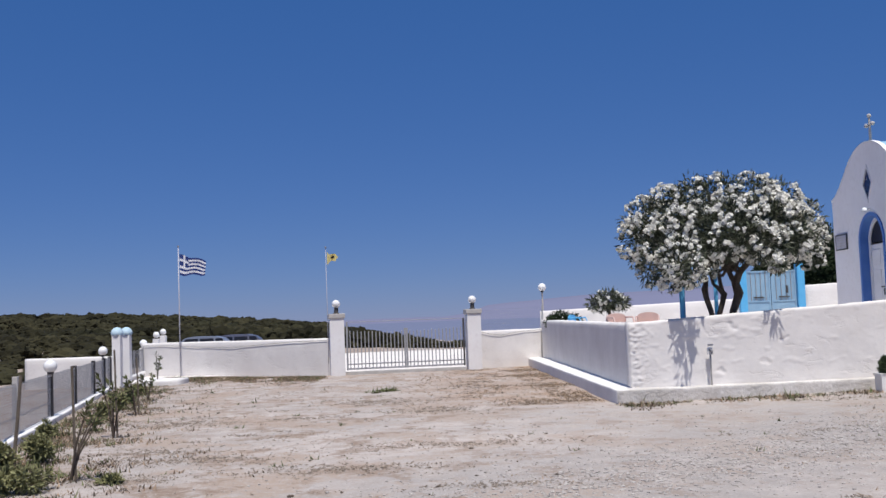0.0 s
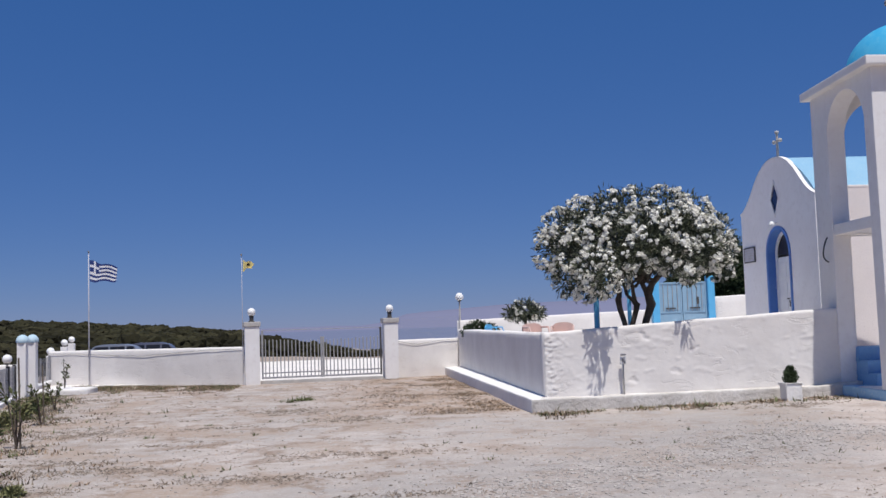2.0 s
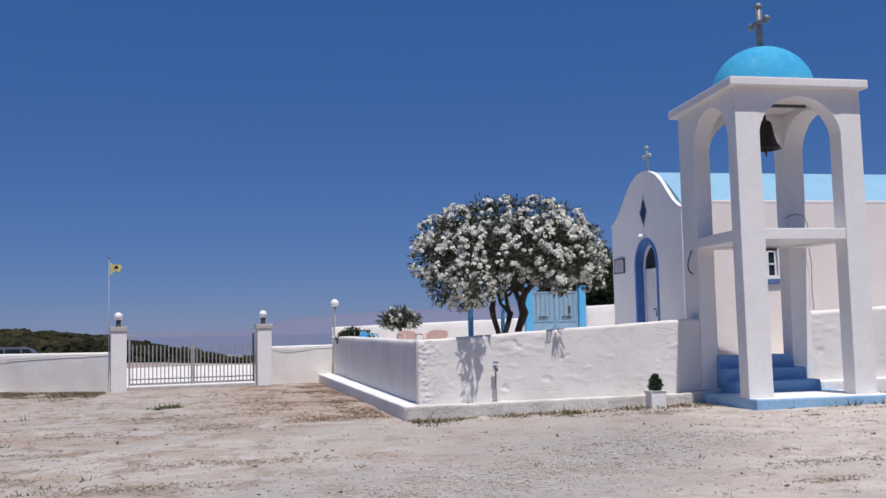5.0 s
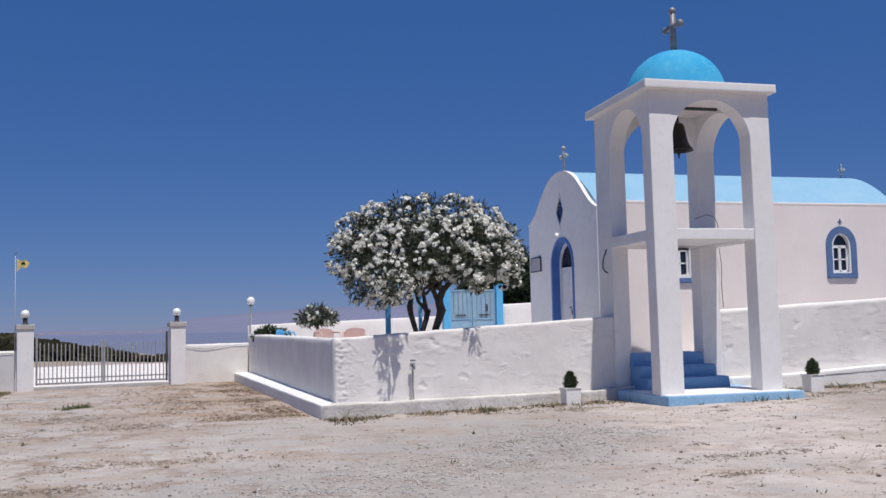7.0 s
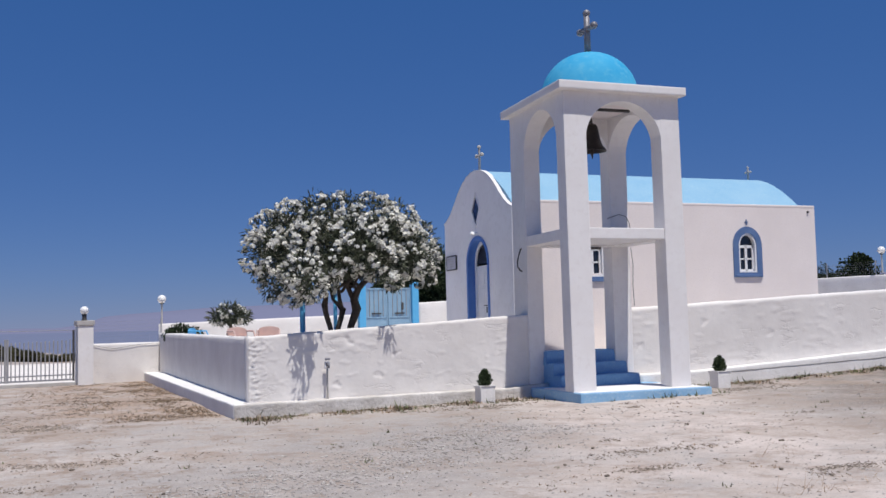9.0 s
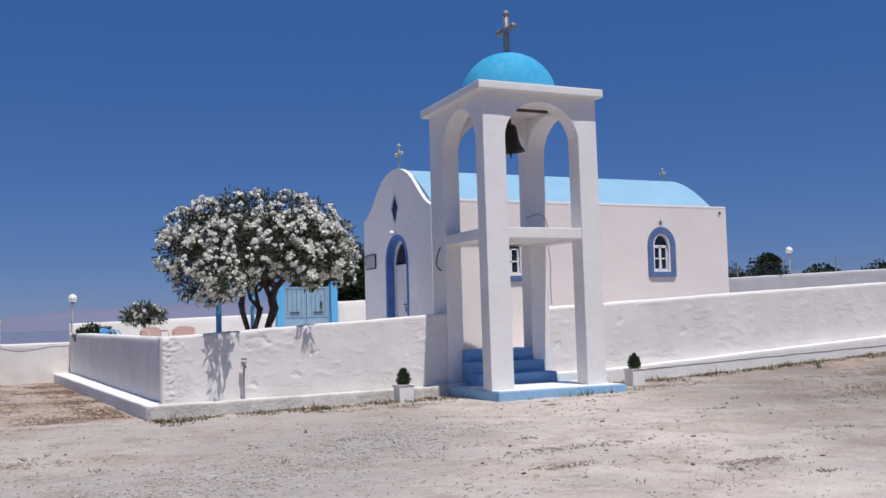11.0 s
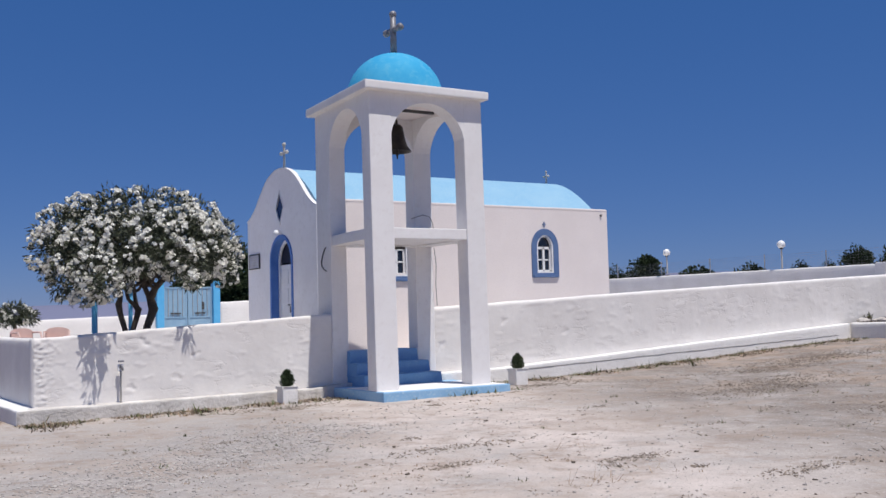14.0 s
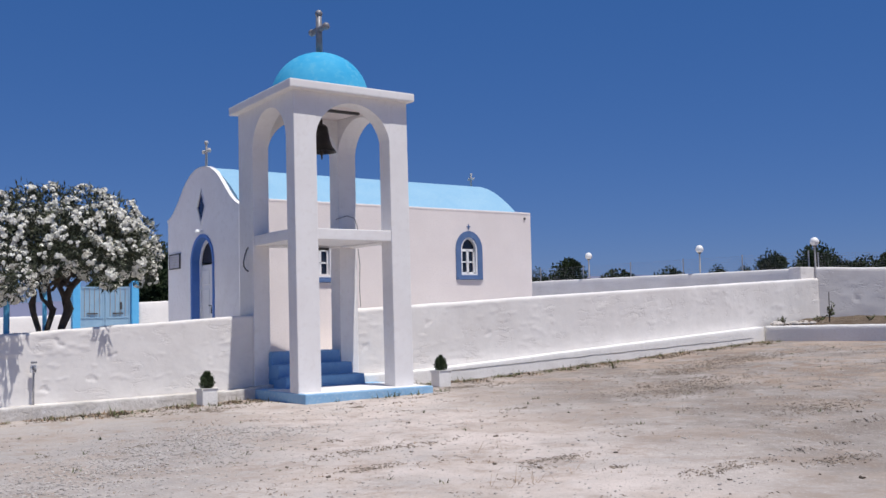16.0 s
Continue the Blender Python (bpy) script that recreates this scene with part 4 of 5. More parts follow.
rng = np.random.default_rng(11)
tree = thing("oleander_tree", "large white-flowering oleander tree behind the courtyard wall", "tree", (5.05, 18.45, COURT - 0.15))
for pts, r in (([(-0.17, 0, -0.1), (-0.20, 0, 0.4), (-0.23, 0, 0.67), (-0.31, 0.01, 0.95), (-0.33, 0.02, 1.11), (-0.28, 0.04, 1.3), (-0.62, 0.1, 1.95)], [0.06, 0.05, 0.046, 0.05, 0.06, 0.04, 0.02]),
               ([(-0.05, 0.1, -0.1), (-0.06, 0.1, 0.66), (0.01, 0.1, 0.88), (0.04, 0.1, 1.01), (-0.04, 0.1, 1.1), (-0.14, 0.12, 1.2), (-0.3, 0.2, 2.0)], [0.06, 0.048, 0.05, 0.062, 0.04, 0.03, 0.018]),
               ([(0.02, 0.1, 1.0), (-0.02, 0.1, 1.22), (-0.05, 0.1, 1.5), (0.0, 0.15, 2.2)], [0.045, 0.034, 0.03, 0.018]),
               ([(0.12, 0, -0.1), (0.16, 0.0, 0.69), (0.25, 0.0, 0.92), (0.28, 0.0, 1.01), (0.23, 0.0, 1.2), (0.32, 0.0, 1.4), (0.52, 0.0, 1.6), (0.85, 0.1, 2.1)], [0.075, 0.065, 0.075, 0.088, 0.075, 0.06, 0.045, 0.025]),
               ([(0.24, 0.0, 1.15), (0.14, 0.05, 1.4), (0.1, 0.0, 2.2)], [0.055, 0.045, 0.025])):
    part("trunk", tube(pts, r, 10), BARK, tree, smooth=True)
for _ in range(34):
    a, h = rng.uniform(0, 2 * math.pi), rng.uniform(1.2, 1.5)
    st = Vector((rng.uniform(-0.45, 0.5), rng.uniform(-0.1, 0.2), h + 0.1))
    en = Vector((math.cos(a) * rng.uniform(0.7, 1.7), math.sin(a) * rng.uniform(0.5, 1.1), rng.uniform(1.5, 2.8)))
    part("branch", tube([st, st.lerp(en, 0.5) + Vector((0, 0, 0.12)), en], [0.028, 0.018, 0.007], 6), BARK, tree)
blobs = [(-1.38, 0, 2.02, 0.48, 1.0), (-1.27, 0.1, 2.40, 0.50, 0.9), (-0.86, 0, 2.60, 0.52, 0.85), (-0.42, -0.05, 2.72, 0.50, 0.85), (0.0, 0, 2.80, 0.47, 0.85), (0.60, 0, 2.79, 0.48, 0.85), (1.02, 0.05, 2.62, 0.52, 0.85),
         (1.40, 0, 2.30, 0.48, 0.9), (1.56, 0, 1.98, 0.40, 1.0), (1.57, -0.1, 1.68, 0.29, 0.95), (1.25, -0.35, 1.95, 0.42, 0.85), (0.6, -0.6, 2.28, 0.60, 0.8), (0.0, -0.7, 2.2, 0.62, 0.8), (-0.6, -0.7, 2.15, 0.60, 0.85), (1.0, -0.6, 2.15, 0.50, 0.85),
         (-1.05, -0.45, 1.85, 0.50, 0.95), (-1.30, -0.35, 1.50, 0.34, 0.95), (-1.10, -0.6, 1.36, 0.30, 0.95), (0.2, 0.8, 2.3, 0.8, 0.8), (-0.7, 0.75, 2.25, 0.7, 0.85), (1.0, 0.7, 2.25, 0.66, 0.85),
         (-0.97, -1.15, 1.62, 0.42, 0.95), (-0.97, -1.50, 1.40, 0.30, 0.95), (-1.0, -1.78, 1.48, 0.20, 0.9), (-1.02, -1.98, 1.50, 0.11, 0.9), (0.0, 0.1, 1.86, 0.36, 0.8), (0.55, 0.05, 1.86, 0.40, 0.8), (-0.48, 0.1, 1.92, 0.34, 0.8), (-0.28, -0.2, 1.50, 0.16, 1.0),
         (-0.35, -1.1, 1.78, 0.38, 0.8), (0.45, -1.15, 1.80, 0.40, 0.8), (0.52, -1.42, 1.48, 0.18, 0.8), (0.50, -1.62, 1.42, 0.14, 0.8), (1.05, -0.95, 1.85, 0.38, 0.85), (0.0, -1.15, 2.0, 0.45, 0.8)]
c, w = crown_points(blobs, 19000, rng, 0.45)
leaves_mesh("foliage", c, w, 0.118, 0.016, LEAF, tree, "narrow dark green leaves", rng)
c, w = crown_points(blobs, 8200, rng, 0.92)
keep = [i for i in range(len(c)) if all((c[i][0] - b[0]) ** 2 + (c[i][1] - b[1]) ** 2 + ((c[i][2] - b[2]) / b[4]) ** 2 > (0.80 * b[3]) ** 2 for b in blobs) and noise.noise(Vector(c[i]) * 4.2) > -0.05]
blossoms("blossom", c[keep], w[keep], 0.056, tree, "clusters of white flowers", rng)

small = thing("oleander_shrub", "young white oleander on a single stem", "shrub", (4.05, 25.2, COURT - 0.15))
part("stem", tube([(0, 0, 0), (0.03, 0, 0.5), (0, 0, 0.85)], [0.05, 0.045, 0.04], 8), BARK, small)
bl = [(0, 0, 1.05, 0.32, 0.7), (-0.25, 0, 0.98, 0.24, 0.7), (0.27, 0.05, 0.97, 0.24, 0.7)]
c, w = crown_points(bl, 900, rng, 0.3)
leaves_mesh("foliage", c, w, 0.17, 0.018, LEAF, small, "", rng)
c, w = crown_points(bl, 26, rng, 0.95)
blossoms("blossom", c, w, 0.08, small, "", rng)
bush = thing("round_bush", "low dark green clipped bush inside the wall", "bush", (3.28, 29.4, COURT - 0.15))
bl = [(0.05, 0, 0.54, 0.38, 0.8), (-0.15, 0, 0.50, 0.28, 0.8), (0.35, 0, 0.52, 0.30, 0.8)]
part("stem", tube([(0, 0, 0), (0, 0, 0.5)], [0.04, 0.03], 6), BARK, bush)
c, w = crown_points(bl, 2600, rng, 0.5)
leaves_mesh("foliage", c, w, 0.08, 0.02, CONIFER, bush, "", rng)

# ---- courtyard things: posts, gate, chairs ----
for at, r, h in (((4.30, 18.45), 0.05, 1.75), ((5.30, 19.9), 0.04, 1.75)):
    bp_ = thing("blue_post", "blue painted metal post beside the oleander", "post", (*at, COURT - 0.15), group="blue courtyard posts")
    part("pole", tube([(0, 0, 0), (0, 0, h)], r, 12), POSTBLUE, bp_, smooth=True)
    part("foot", lathe([(0, 0.03), (r * 1.8, 0.03), (r * 2, 0.0), (0, 0)], 14), POSTBLUE, bp_)

bg = thing("courtyard_gate", "closed pale blue metal double gate between blue pillars", "gate", (9.93, 31.0, COURT - 0.15))
for x in (-0.98, 0.78):
    part("pillar", box(x, x + 0.22, -0.16, 0.12, -0.8, 2.02, 0.015), POSTBLUE, bg, "bright blue square pillar")
for x0, x1 in ((-0.75, -0.01), (0.01, 0.77)):
    leaf = part("leaf", box(x0 + 0.03, x1 - 0.03, -0.01, 0.01, 0.05, 1.82, 0.003), GATEBLUE, bg)
    for a0, a1, z0, z1 in ((x0, x0 + 0.045, 0.03, 1.85), (x1 - 0.045, x1, 0.03, 1.85), (x0 + 0.045, x1 - 0.045, 1.80, 1.85), (x0 + 0.045, x1 - 0.045, 0.03, 0.08), (x0 + 0.045, x1 - 0.045, 0.9, 0.94)):
        part("rail", box(a0, a1, -0.03, 0.03, z0, z1, 0.004), GATEBLUE, leaf)
    for k in range(1, 5):
        xx = x0 + (x1 - x0) * k / 5
        part("rod", tube([(xx, -0.028, 0.95), (xx, -0.028, 1.8)], 0.011, 6), GALV, leaf)
    part("latch", box((x0 + x1) / 2 - 0.16, (x0 + x1) / 2 + 0.16, -0.045, -0.025, 1.02, 1.06, 0.003), DARKIRON, leaf)
part("lock_plate", box(0.45, 0.52, -0.05, -0.02, 1.15, 1.38, 0.004), DARKIRON, bg)


def plastic_chair(at, turn, material, label):
    ch = thing("garden_chair", label, "chair", (*at, COURT - 0.15), turn, group="courtyard chairs")
    part("seat", box(-0.22, 0.22, -0.22, 0.22, 0.42, 0.45, 0.012), material, ch)
    bk = band([(-0.24, 0.46)] + [(-0.24 * math.cos(math.pi * k / 12), 0.60 + 0.13 * math.sin(math.pi * k / 12) ** 0.6) for k in range(13)] + [(0.24, 0.46)],
              [(-0.10, 0.46)] + [(-0.04 * math.cos(math.pi * k / 12), 0.5 + 0.02 * math.sin(math.pi * k / 12)) for k in range(13)] + [(0.10, 0.46)], 0.19, 0.225, "y")
    part("backrest", bk, material, ch)
    for x in (-0.2, 0.2):
        for y in (-0.19, 0.19):
            part("leg", tube([(x * 1.08, y * 1.1, 0), (x, y, 0.43)], [0.018, 0.024], 6), material, ch)
        part("armrest", tube([(x * 1.15, 0.2, 0.64), (x * 1.2, -0.1, 0.64), (x * 1.15, -0.2, 0.44)], 0.02, 6), material, ch)
    return ch


plastic_chair((3.78, 22.0), 20, PINK, "faded pink plastic garden chair")
plastic_chair((4.36, 22.0), -15, PINK, "faded pink plastic garden chair")
plastic_chair((3.66, 28.0), 60, POSTBLUE, "small blue plastic garden chair")


# ---- topiary planters, tap ----
def planter(at):
    p = thing("planter", "small whitewashed square planter with clipped conical shrub", "planter", at, group="topiary planters")
    body = bmesh.new()
    box(-0.135, 0.135, -0.135, 0.135, 0.0, 0.30, 0.012, body)
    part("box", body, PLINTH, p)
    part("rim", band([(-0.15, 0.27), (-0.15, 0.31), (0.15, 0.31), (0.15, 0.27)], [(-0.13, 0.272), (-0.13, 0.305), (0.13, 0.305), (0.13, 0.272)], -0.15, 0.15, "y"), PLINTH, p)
    part("stem", tube([(0, 0, 0.28), (0, 0, 0.4)], 0.015, 6), BARK, p)
    c, w = crown_points([(0, 0, 0.40, 0.115, 1.1), (0, 0, 0.47, 0.09, 1.1), (0, 0, 0.53, 0.05, 1.2)], 2400, rng, 0.4)
    leaves_mesh("shrub", c, w, 0.035, 0.009, TOPIARY, p, "dark green clipped shrub", rng)


planter((7.03, 16.42, 0.06))
planter((11.55, 15.95, 0.15))
tap = thing("garden_tap", "grey standpipe with a tap on the whitewashed wall", "tap", (4.38, 17.03, 0.2))
part("pipe", tube([(0, -0.03, 0), (0, -0.03, 0.62)], 0.016, 8), CONCRETE, tap, smooth=True)
part("valve", tube([(0, -0.03, 0.60), (0, -0.06, 0.63), (0, -0.13, 0.62), (0, -0.14, 0.56)], [0.026, 0.024, 0.02, 0.018], 8), STEEL, tap, smooth=True)
part("wheel", box(-0.045, 0.045, -0.08, -0.04, 0.69, 0.72, 0.008), STEEL, tap)
part("patch", box(-0.05, 0.05, -0.045, 0.0, 0.54, 0.66, 0.015), WHITE, tap, "lump of white mortar round the pipe")


# ---- lamps ----
def globe_lamp(at, pole, r=0.115, neck=0.0, label="white globe lamp on a thin pole"):
    g = thing("globe_lamp", label, "lamp", at, group="globe lamps")
    if neck:
        part("neck", lathe([(0, 0), (0.085, 0), (0.085, 0.02), (0.06, 0.03), (0.06, neck - 0.02), (0.075, neck), (0, neck)], 14), DARKIRON, g)
        h = neck
    else:
        part("pole", tube([(0, 0, -0.02), (0, 0, pole)], 0.025, 8), CONCRETE, g)
        part("collar", lathe([(0, pole - 0.03), (0.05, pole - 0.03), (0.06, pole + 0.01), (0, pole + 0.01)], 12), DARKIRON, g)
        h = pole
    gb = bmesh.new()
    bmesh.ops.create_icosphere(gb, subdivisions=3, radius=r, matrix=Matrix.Translation((0, 0, h + r * 0.93)))
    part("globe", gb, GLOBE, g, smooth=True)
    return g


for y, z in ((26.26, 2.76), (21.28, 2.68), (17.16, 2.62)):
    globe_lamp((25.55, y, z), 0.62, 0.125)
globe_lamp((2.98, 31.1, 1.55), 0.68, 0.125)


def wire_net(name, a, b, z0, z1, label, step=0.09, posts=2.5):
    """Wire netting on thin posts along a wall top; z0 and z1 are pairs of heights at the ends."""
    a, b = Vector((*a, 0)), Vector((*b, 0))
    net = thing(name, label, "fence", a, group="wire fences")
    d, length = (b - a).normalized(), (b - a).length
    low = lambda s: z0[0] + (z0[1] - z0[0]) * s / length
    top = lambda s: z1[0] + (z1[1] - z1[0]) * s / length
    k = max(1, round(length / posts))
    for i in range(k + 1):
        s = length * i / k
        part("post", tube([d * s + Vector((0, 0, low(s) - 0.05)), d * s + Vector((0, 0, top(s) + 0.04))], 0.02, 6), GALV, net)
    v, f = [], []
    side = Vector((-d.y, d.x, 0)) * 0.0016

    def wire(p, q, flat):
        n = len(v)
        v.extend([tuple(p + flat), tuple(p - flat), tuple(q - flat), tuple(q + flat)])
        v.extend([tuple(p + side), tuple(p - side), tuple(q - side), tuple(q + side)])
        f.extend([(n, n + 1, n + 2, n + 3), (n + 4, n + 5, n + 6, n + 7)])

    s = 0.0
    while s < length:
        wire(d * s + Vector((0, 0, low(s))), d * s + Vector((0, 0, top(s))), d * 0.0016)
        s += step
    for i in range(7):
        u = i / 6
        wire(Vector((0, 0, low(0) + (top(0) - low(0)) * u)), d * length + Vector((0, 0, low(length) + (top(length) - low(length)) * u)), Vector((0, 0, 0.0016)))
    tagged(mesh_part("netting", v, f, GALV, net), kind="stuff")
    return net


wire_net("wire_fence", (25.6, 31.2), (25.6, 17.4), (2.72, 2.60), (3.18, 3.08), "wire netting on posts along the boundary wall")
wire_net("wire_fence", (25.75, 17.2), (29.7, 11.4), (2.60, 2.46), (3.02, 2.9), "wire netting on posts along the boundary wall")
wire_net("wire_fence", (1.0, 30.0), (2.95, 31.0), (1.08, 1.08), (1.68, 1.75), "wire netting above the wall by the gate")

# ---- north gate ----
for (x, y), lab in (((-3.11, 29.02), "west"), ((0.79, 29.72), "east")):
    pier = thing("gate_pier", "square white gate pier with grey concrete cap", "gate pier", (x, y, -0.1), 9.5, group="gate piers")
    part("shaft", box(-0.205, 0.205, -0.205, 0.205, 0, 1.72, 0.015), SMOOTH, pier)
    part("cap", box(-0.235, 0.235, -0.235, 0.235, 1.715, 1.85, 0.02), CONCRETE, pier, "grey concrete cap")
    globe_lamp((x, y, 1.75), 0, 0.115, 0.17, "white globe lamp with black neck on a gate pier")
gate = thing("metal_gate", "closed grey metal double gate with upright bars", "gate", (-2.87, 29.1, 0.08), math.degrees(math.atan2(0.52, 3.36)), group="")
GL = 3.46
for k, x0 in enumerate((0.02, GL / 2 + 0.01)):
    x1 = x0 + GL / 2 - 0.03
    lf = part("gate_frame", box(x0, x1, -0.02, 0.02, 0.06, 0.11, 0.004), GATEGREY, gate)
    part("rail", box(x0, x1, -0.02, 0.02, 0.20, 0.235, 0.004), GATEGREY, lf)
    part("rail", box(x0, x1, -0.012, 0.012, 1.41, 1.425, 0.003), GALV, lf, "thin wire rail above the bars")
    part("stile", box(x0 - 0.005, x0 + 0.045, -0.025, 0.025, 0.05, 1.2 if k else 1.42, 0.004), GATEGREY, lf)
    part("stile", box(x1 - 0.045, x1 + 0.005, -0.025, 0.025, 0.05, 1.42 if k else 1.2, 0.004), GATEGREY if not k else DARKIRON, lf)
    for i in range(1, 16):
        xx = x0 + (x1 - x0) * i / 16
        h = 1.16 - 0.06 * math.sin(math.pi * ((xx / GL)))
        part("upright", box(xx - 0.014, xx + 0.014, -0.014, 0.014, 0.1, h + 0.02 * (i % 2), 0.003, segs=1), GATEGREY, lf)
part("sill", box(0, GL, -0.10, 0.10, -0.12, 0.01, 0.01), CONCRETE, gate)


# ---- flags ----
def flag_pole(at, height, label, cloth, hoist, fly, top, pattern, phase, turn, thick=0.021, taper=0.30):
    fp = thing("flagpole", label, "flagpole", at, turn, group="flagpoles")
    part("pole", tube([(0, 0, 0), (0, 0, height)], [thick, thick * 0.65], 8), PLAQUE, fp, smooth=True)
    part("finial", lathe([(0, height - 0.02), (0.03, height), (0.03, height + 0.03), (0, height + 0.05)], 10), STEEL, fp)
    nx, nz = 27, 18
    v, f, m = [], [], []
    for j in range(nz + 1):
        for i in range(nx + 1):
            u, q = i / nx, j / nz
            sag = 0.24 * u * fly
            v.append((0.03 + u * fly * 0.97, 0.07 * math.sin(u * 8.5 + phase + q) * (0.25 + u), top - q * hoist * (1 - taper * u) - sag + 0.025 * math.sin(u * 10 + phase + 2 * q)))
    for j in range(nz):
        for i in range(nx):
            a = j * (nx + 1) + i
            f.append((a, a + nx + 1, a + nx + 2, a + 1))
            m.append(pattern(i, j))
    ob = mesh_part("flag", v, f, cloth, fp, "", True)
    ob.data.polygons.foreach_set("material_index", m)
    return fp


def striped(i, j):
    if i < 10 and j < 10:
        return 1 if (4 <= i < 6 or 4 <= j < 6) else 0
    return (j // 2) % 2


flag_pole((-8.2, 31.4, -0.1), 4.12, "white pole flying a blue and white striped flag", [FLAGBLUE, FLAGWHITE], 0.64, 0.92, 3.87, striped, 0.6, -14)
flag_pole((-3.335, 28.8, 0.35), 3.27, "thin pole flying a small yellow flag", [FLAGGOLD, DARK], 0.31, 0.36, 3.13, lambda i, j: 1 if (i - 12) ** 2 / 10 + (j - 9) ** 2 / 11 < 1 else 0, 2.0, -10, 0.011, 0.72)


# ---- west fence ----
def fence_at(y):
    return -5.65 - 0.218 * (y - 12.9)


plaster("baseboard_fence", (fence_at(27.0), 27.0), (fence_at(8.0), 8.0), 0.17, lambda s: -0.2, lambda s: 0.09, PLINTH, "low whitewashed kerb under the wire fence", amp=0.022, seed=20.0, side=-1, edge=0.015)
fence = thing("mesh_fence", "grey wire mesh fence on dark posts above a white kerb", "fence")
for k, y in enumerate((9.5, 12.0, 14.5, 17.4, 20.2, 23.1, 25.1, 26.4)):
    dark = k not in (2,)
    part("post", box(fence_at(y) - 0.17, fence_at(y) - 0.09, y - 0.035, y + 0.035, 0.0, 0.84 if dark else 0.9, 0.008), DARKIRON if dark else CONCRETE, fence, "" if dark else "pale concrete post")
v, f = [], []
y = 8.0
while y < 26.9:
    x = fence_at(y) - 0.12
    n = len(v)
    v += [(x, y - 0.0045, 0.1), (x, y + 0.0045, 0.1), (x, y + 0.0045, 0.8), (x, y - 0.0045, 0.8)]
    f.append((n, n + 1, n + 2, n + 3))
    y += 0.035
for k in range(21):
    z = 0.1 + 0.035 * k
    n = len(v)
    v += [(fence_at(8) - 0.12, 8, z - 0.003), (fence_at(26.9) - 0.12, 26.9, z - 0.003), (fence_at(26.9) - 0.12, 26.9, z + 0.003), (fence_at(8) - 0.12, 8, z + 0.003)]
    f.append((n, n + 1, n + 2, n + 3))
tagged(mesh_part("netting", v, f, NET, fence), kind="stuff")
for k in range(4):
    z = 0.12 + 0.22 * k
    part("line_wire", tube([(fence_at(8) - 0.115, 8, z), (fence_at(17) - 0.115, 17, z - 0.01), (fence_at(26.9) - 0.115, 26.9, z)], 0.005, 4), GALV, fence)
for y, z in ((17.35, 0.78), (24.9, 0.86)):
    globe_lamp((fence_at(y) - 0.12, y, z), 0.05, 0.112)
for px, py in ((-8.55, 26.5), (-8.56, 27.3)):
    pl = thing("blue_topped_pillar", "white square pillar with a pale blue ball top", "pillar", (px, py, -0.1), group="blue-topped pillars")
    part("shaft", box(-0.11, 0.11, -0.11, 0.11, 0, 1.48, 0.015), SMOOTH, pl)
    part("ball", lathe([(0.145, 0.0)] + [(0.16 * math.cos(math.pi / 2 * k / 8), 0.04 + 0.17 * math.sin(math.pi / 2 * k / 8)) for k in range(9)], 20, (0, 0, 1.475)), PALEBALL, pl, "faded pale blue ball cap", True)
for (x, y), top in (((-9.68, 32.6), 1.02), ((-10.8, 38.0), 1.24), ((-11.1, 40.0), 1.34)):
    st = thing("lamp_post", "white masonry post of the far fence", "post", (x, y, -0.1), group="far fence posts")
    part("shaft", box(-0.11, 0.11, -0.11, 0.11, 0, top, 0.01), SMOOTH, st)
    globe_lamp((x, y, top - 0.1), 0.03, 0.12)
wire_net("wire_fence", (-8.75, 27.6), (-9.6, 32.3), (0.15, 0.15), (0.85, 0.9), "wire netting between the far fence posts", 0.05)
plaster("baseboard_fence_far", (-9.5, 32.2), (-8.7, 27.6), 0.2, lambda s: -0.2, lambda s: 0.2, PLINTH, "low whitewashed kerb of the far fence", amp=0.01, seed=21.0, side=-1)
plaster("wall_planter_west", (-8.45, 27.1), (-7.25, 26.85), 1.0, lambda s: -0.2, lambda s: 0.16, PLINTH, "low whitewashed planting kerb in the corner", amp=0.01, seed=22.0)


def sapling(at, h, n, label, stake=True, spread=0.15, leaf=0.11, low=0.35):
    sp = thing("sapling", label, "sapling", at, group="staked saplings")
    if stake:
        part("stake", tube([(0.05, 0.02, 0), (0.03, 0.0, h * 1.45)], 0.014, 6), WOOD, sp)
    cs, ws = [], []
    for k in range(4):
        a = rng.uniform(0, 2 * math.pi)
        e = (math.cos(a) * spread, math.sin(a) * spread, h * rng.uniform(0.6, 1.0))
        part("stem", tube([(0, 0, 0), (e[0] * 0.35, e[1] * 0.35, e[2] * 0.5), e], [0.014, 0.011, 0.005], 5), BARK, sp)
        for _ in range(n // 4):
            u = rng.uniform(low, 1.05)
            cs.append((e[0] * u, e[1] * u, e[2] * u))
            ws.append((math.cos(a) * 0.6 + rng.normal(0, 0.5), math.sin(a) * 0.6 + rng.normal(0, 0.5), 0.6))
    leaves_mesh("foliage", np.array(cs), np.array(ws), leaf, leaf * 0.2, WEED, sp, "", rng)


sapling((-3.8, 10.26, 0.0), 0.80, 56, "thin young oleander tied to a wooden stake", True, 0.26, 0.09, 0.8)
sapling((-4.68, 14.28, 0.0), 0.85, 80, "thin young oleander tied to a wooden stake", True, 0.18, 0.11, 0.55)
sapling((-5.5, 18.0, 0.0), 0.7, 90, "thin young oleander tied to a wooden stake")
sapling((-6.3, 21.5, 0.0), 0.6, 90, "bushy young oleander by the fence", False)
sapling((-7.75, 27.3, 0.14), 0.75, 60, "young plant in the whitewashed corner bed", False)


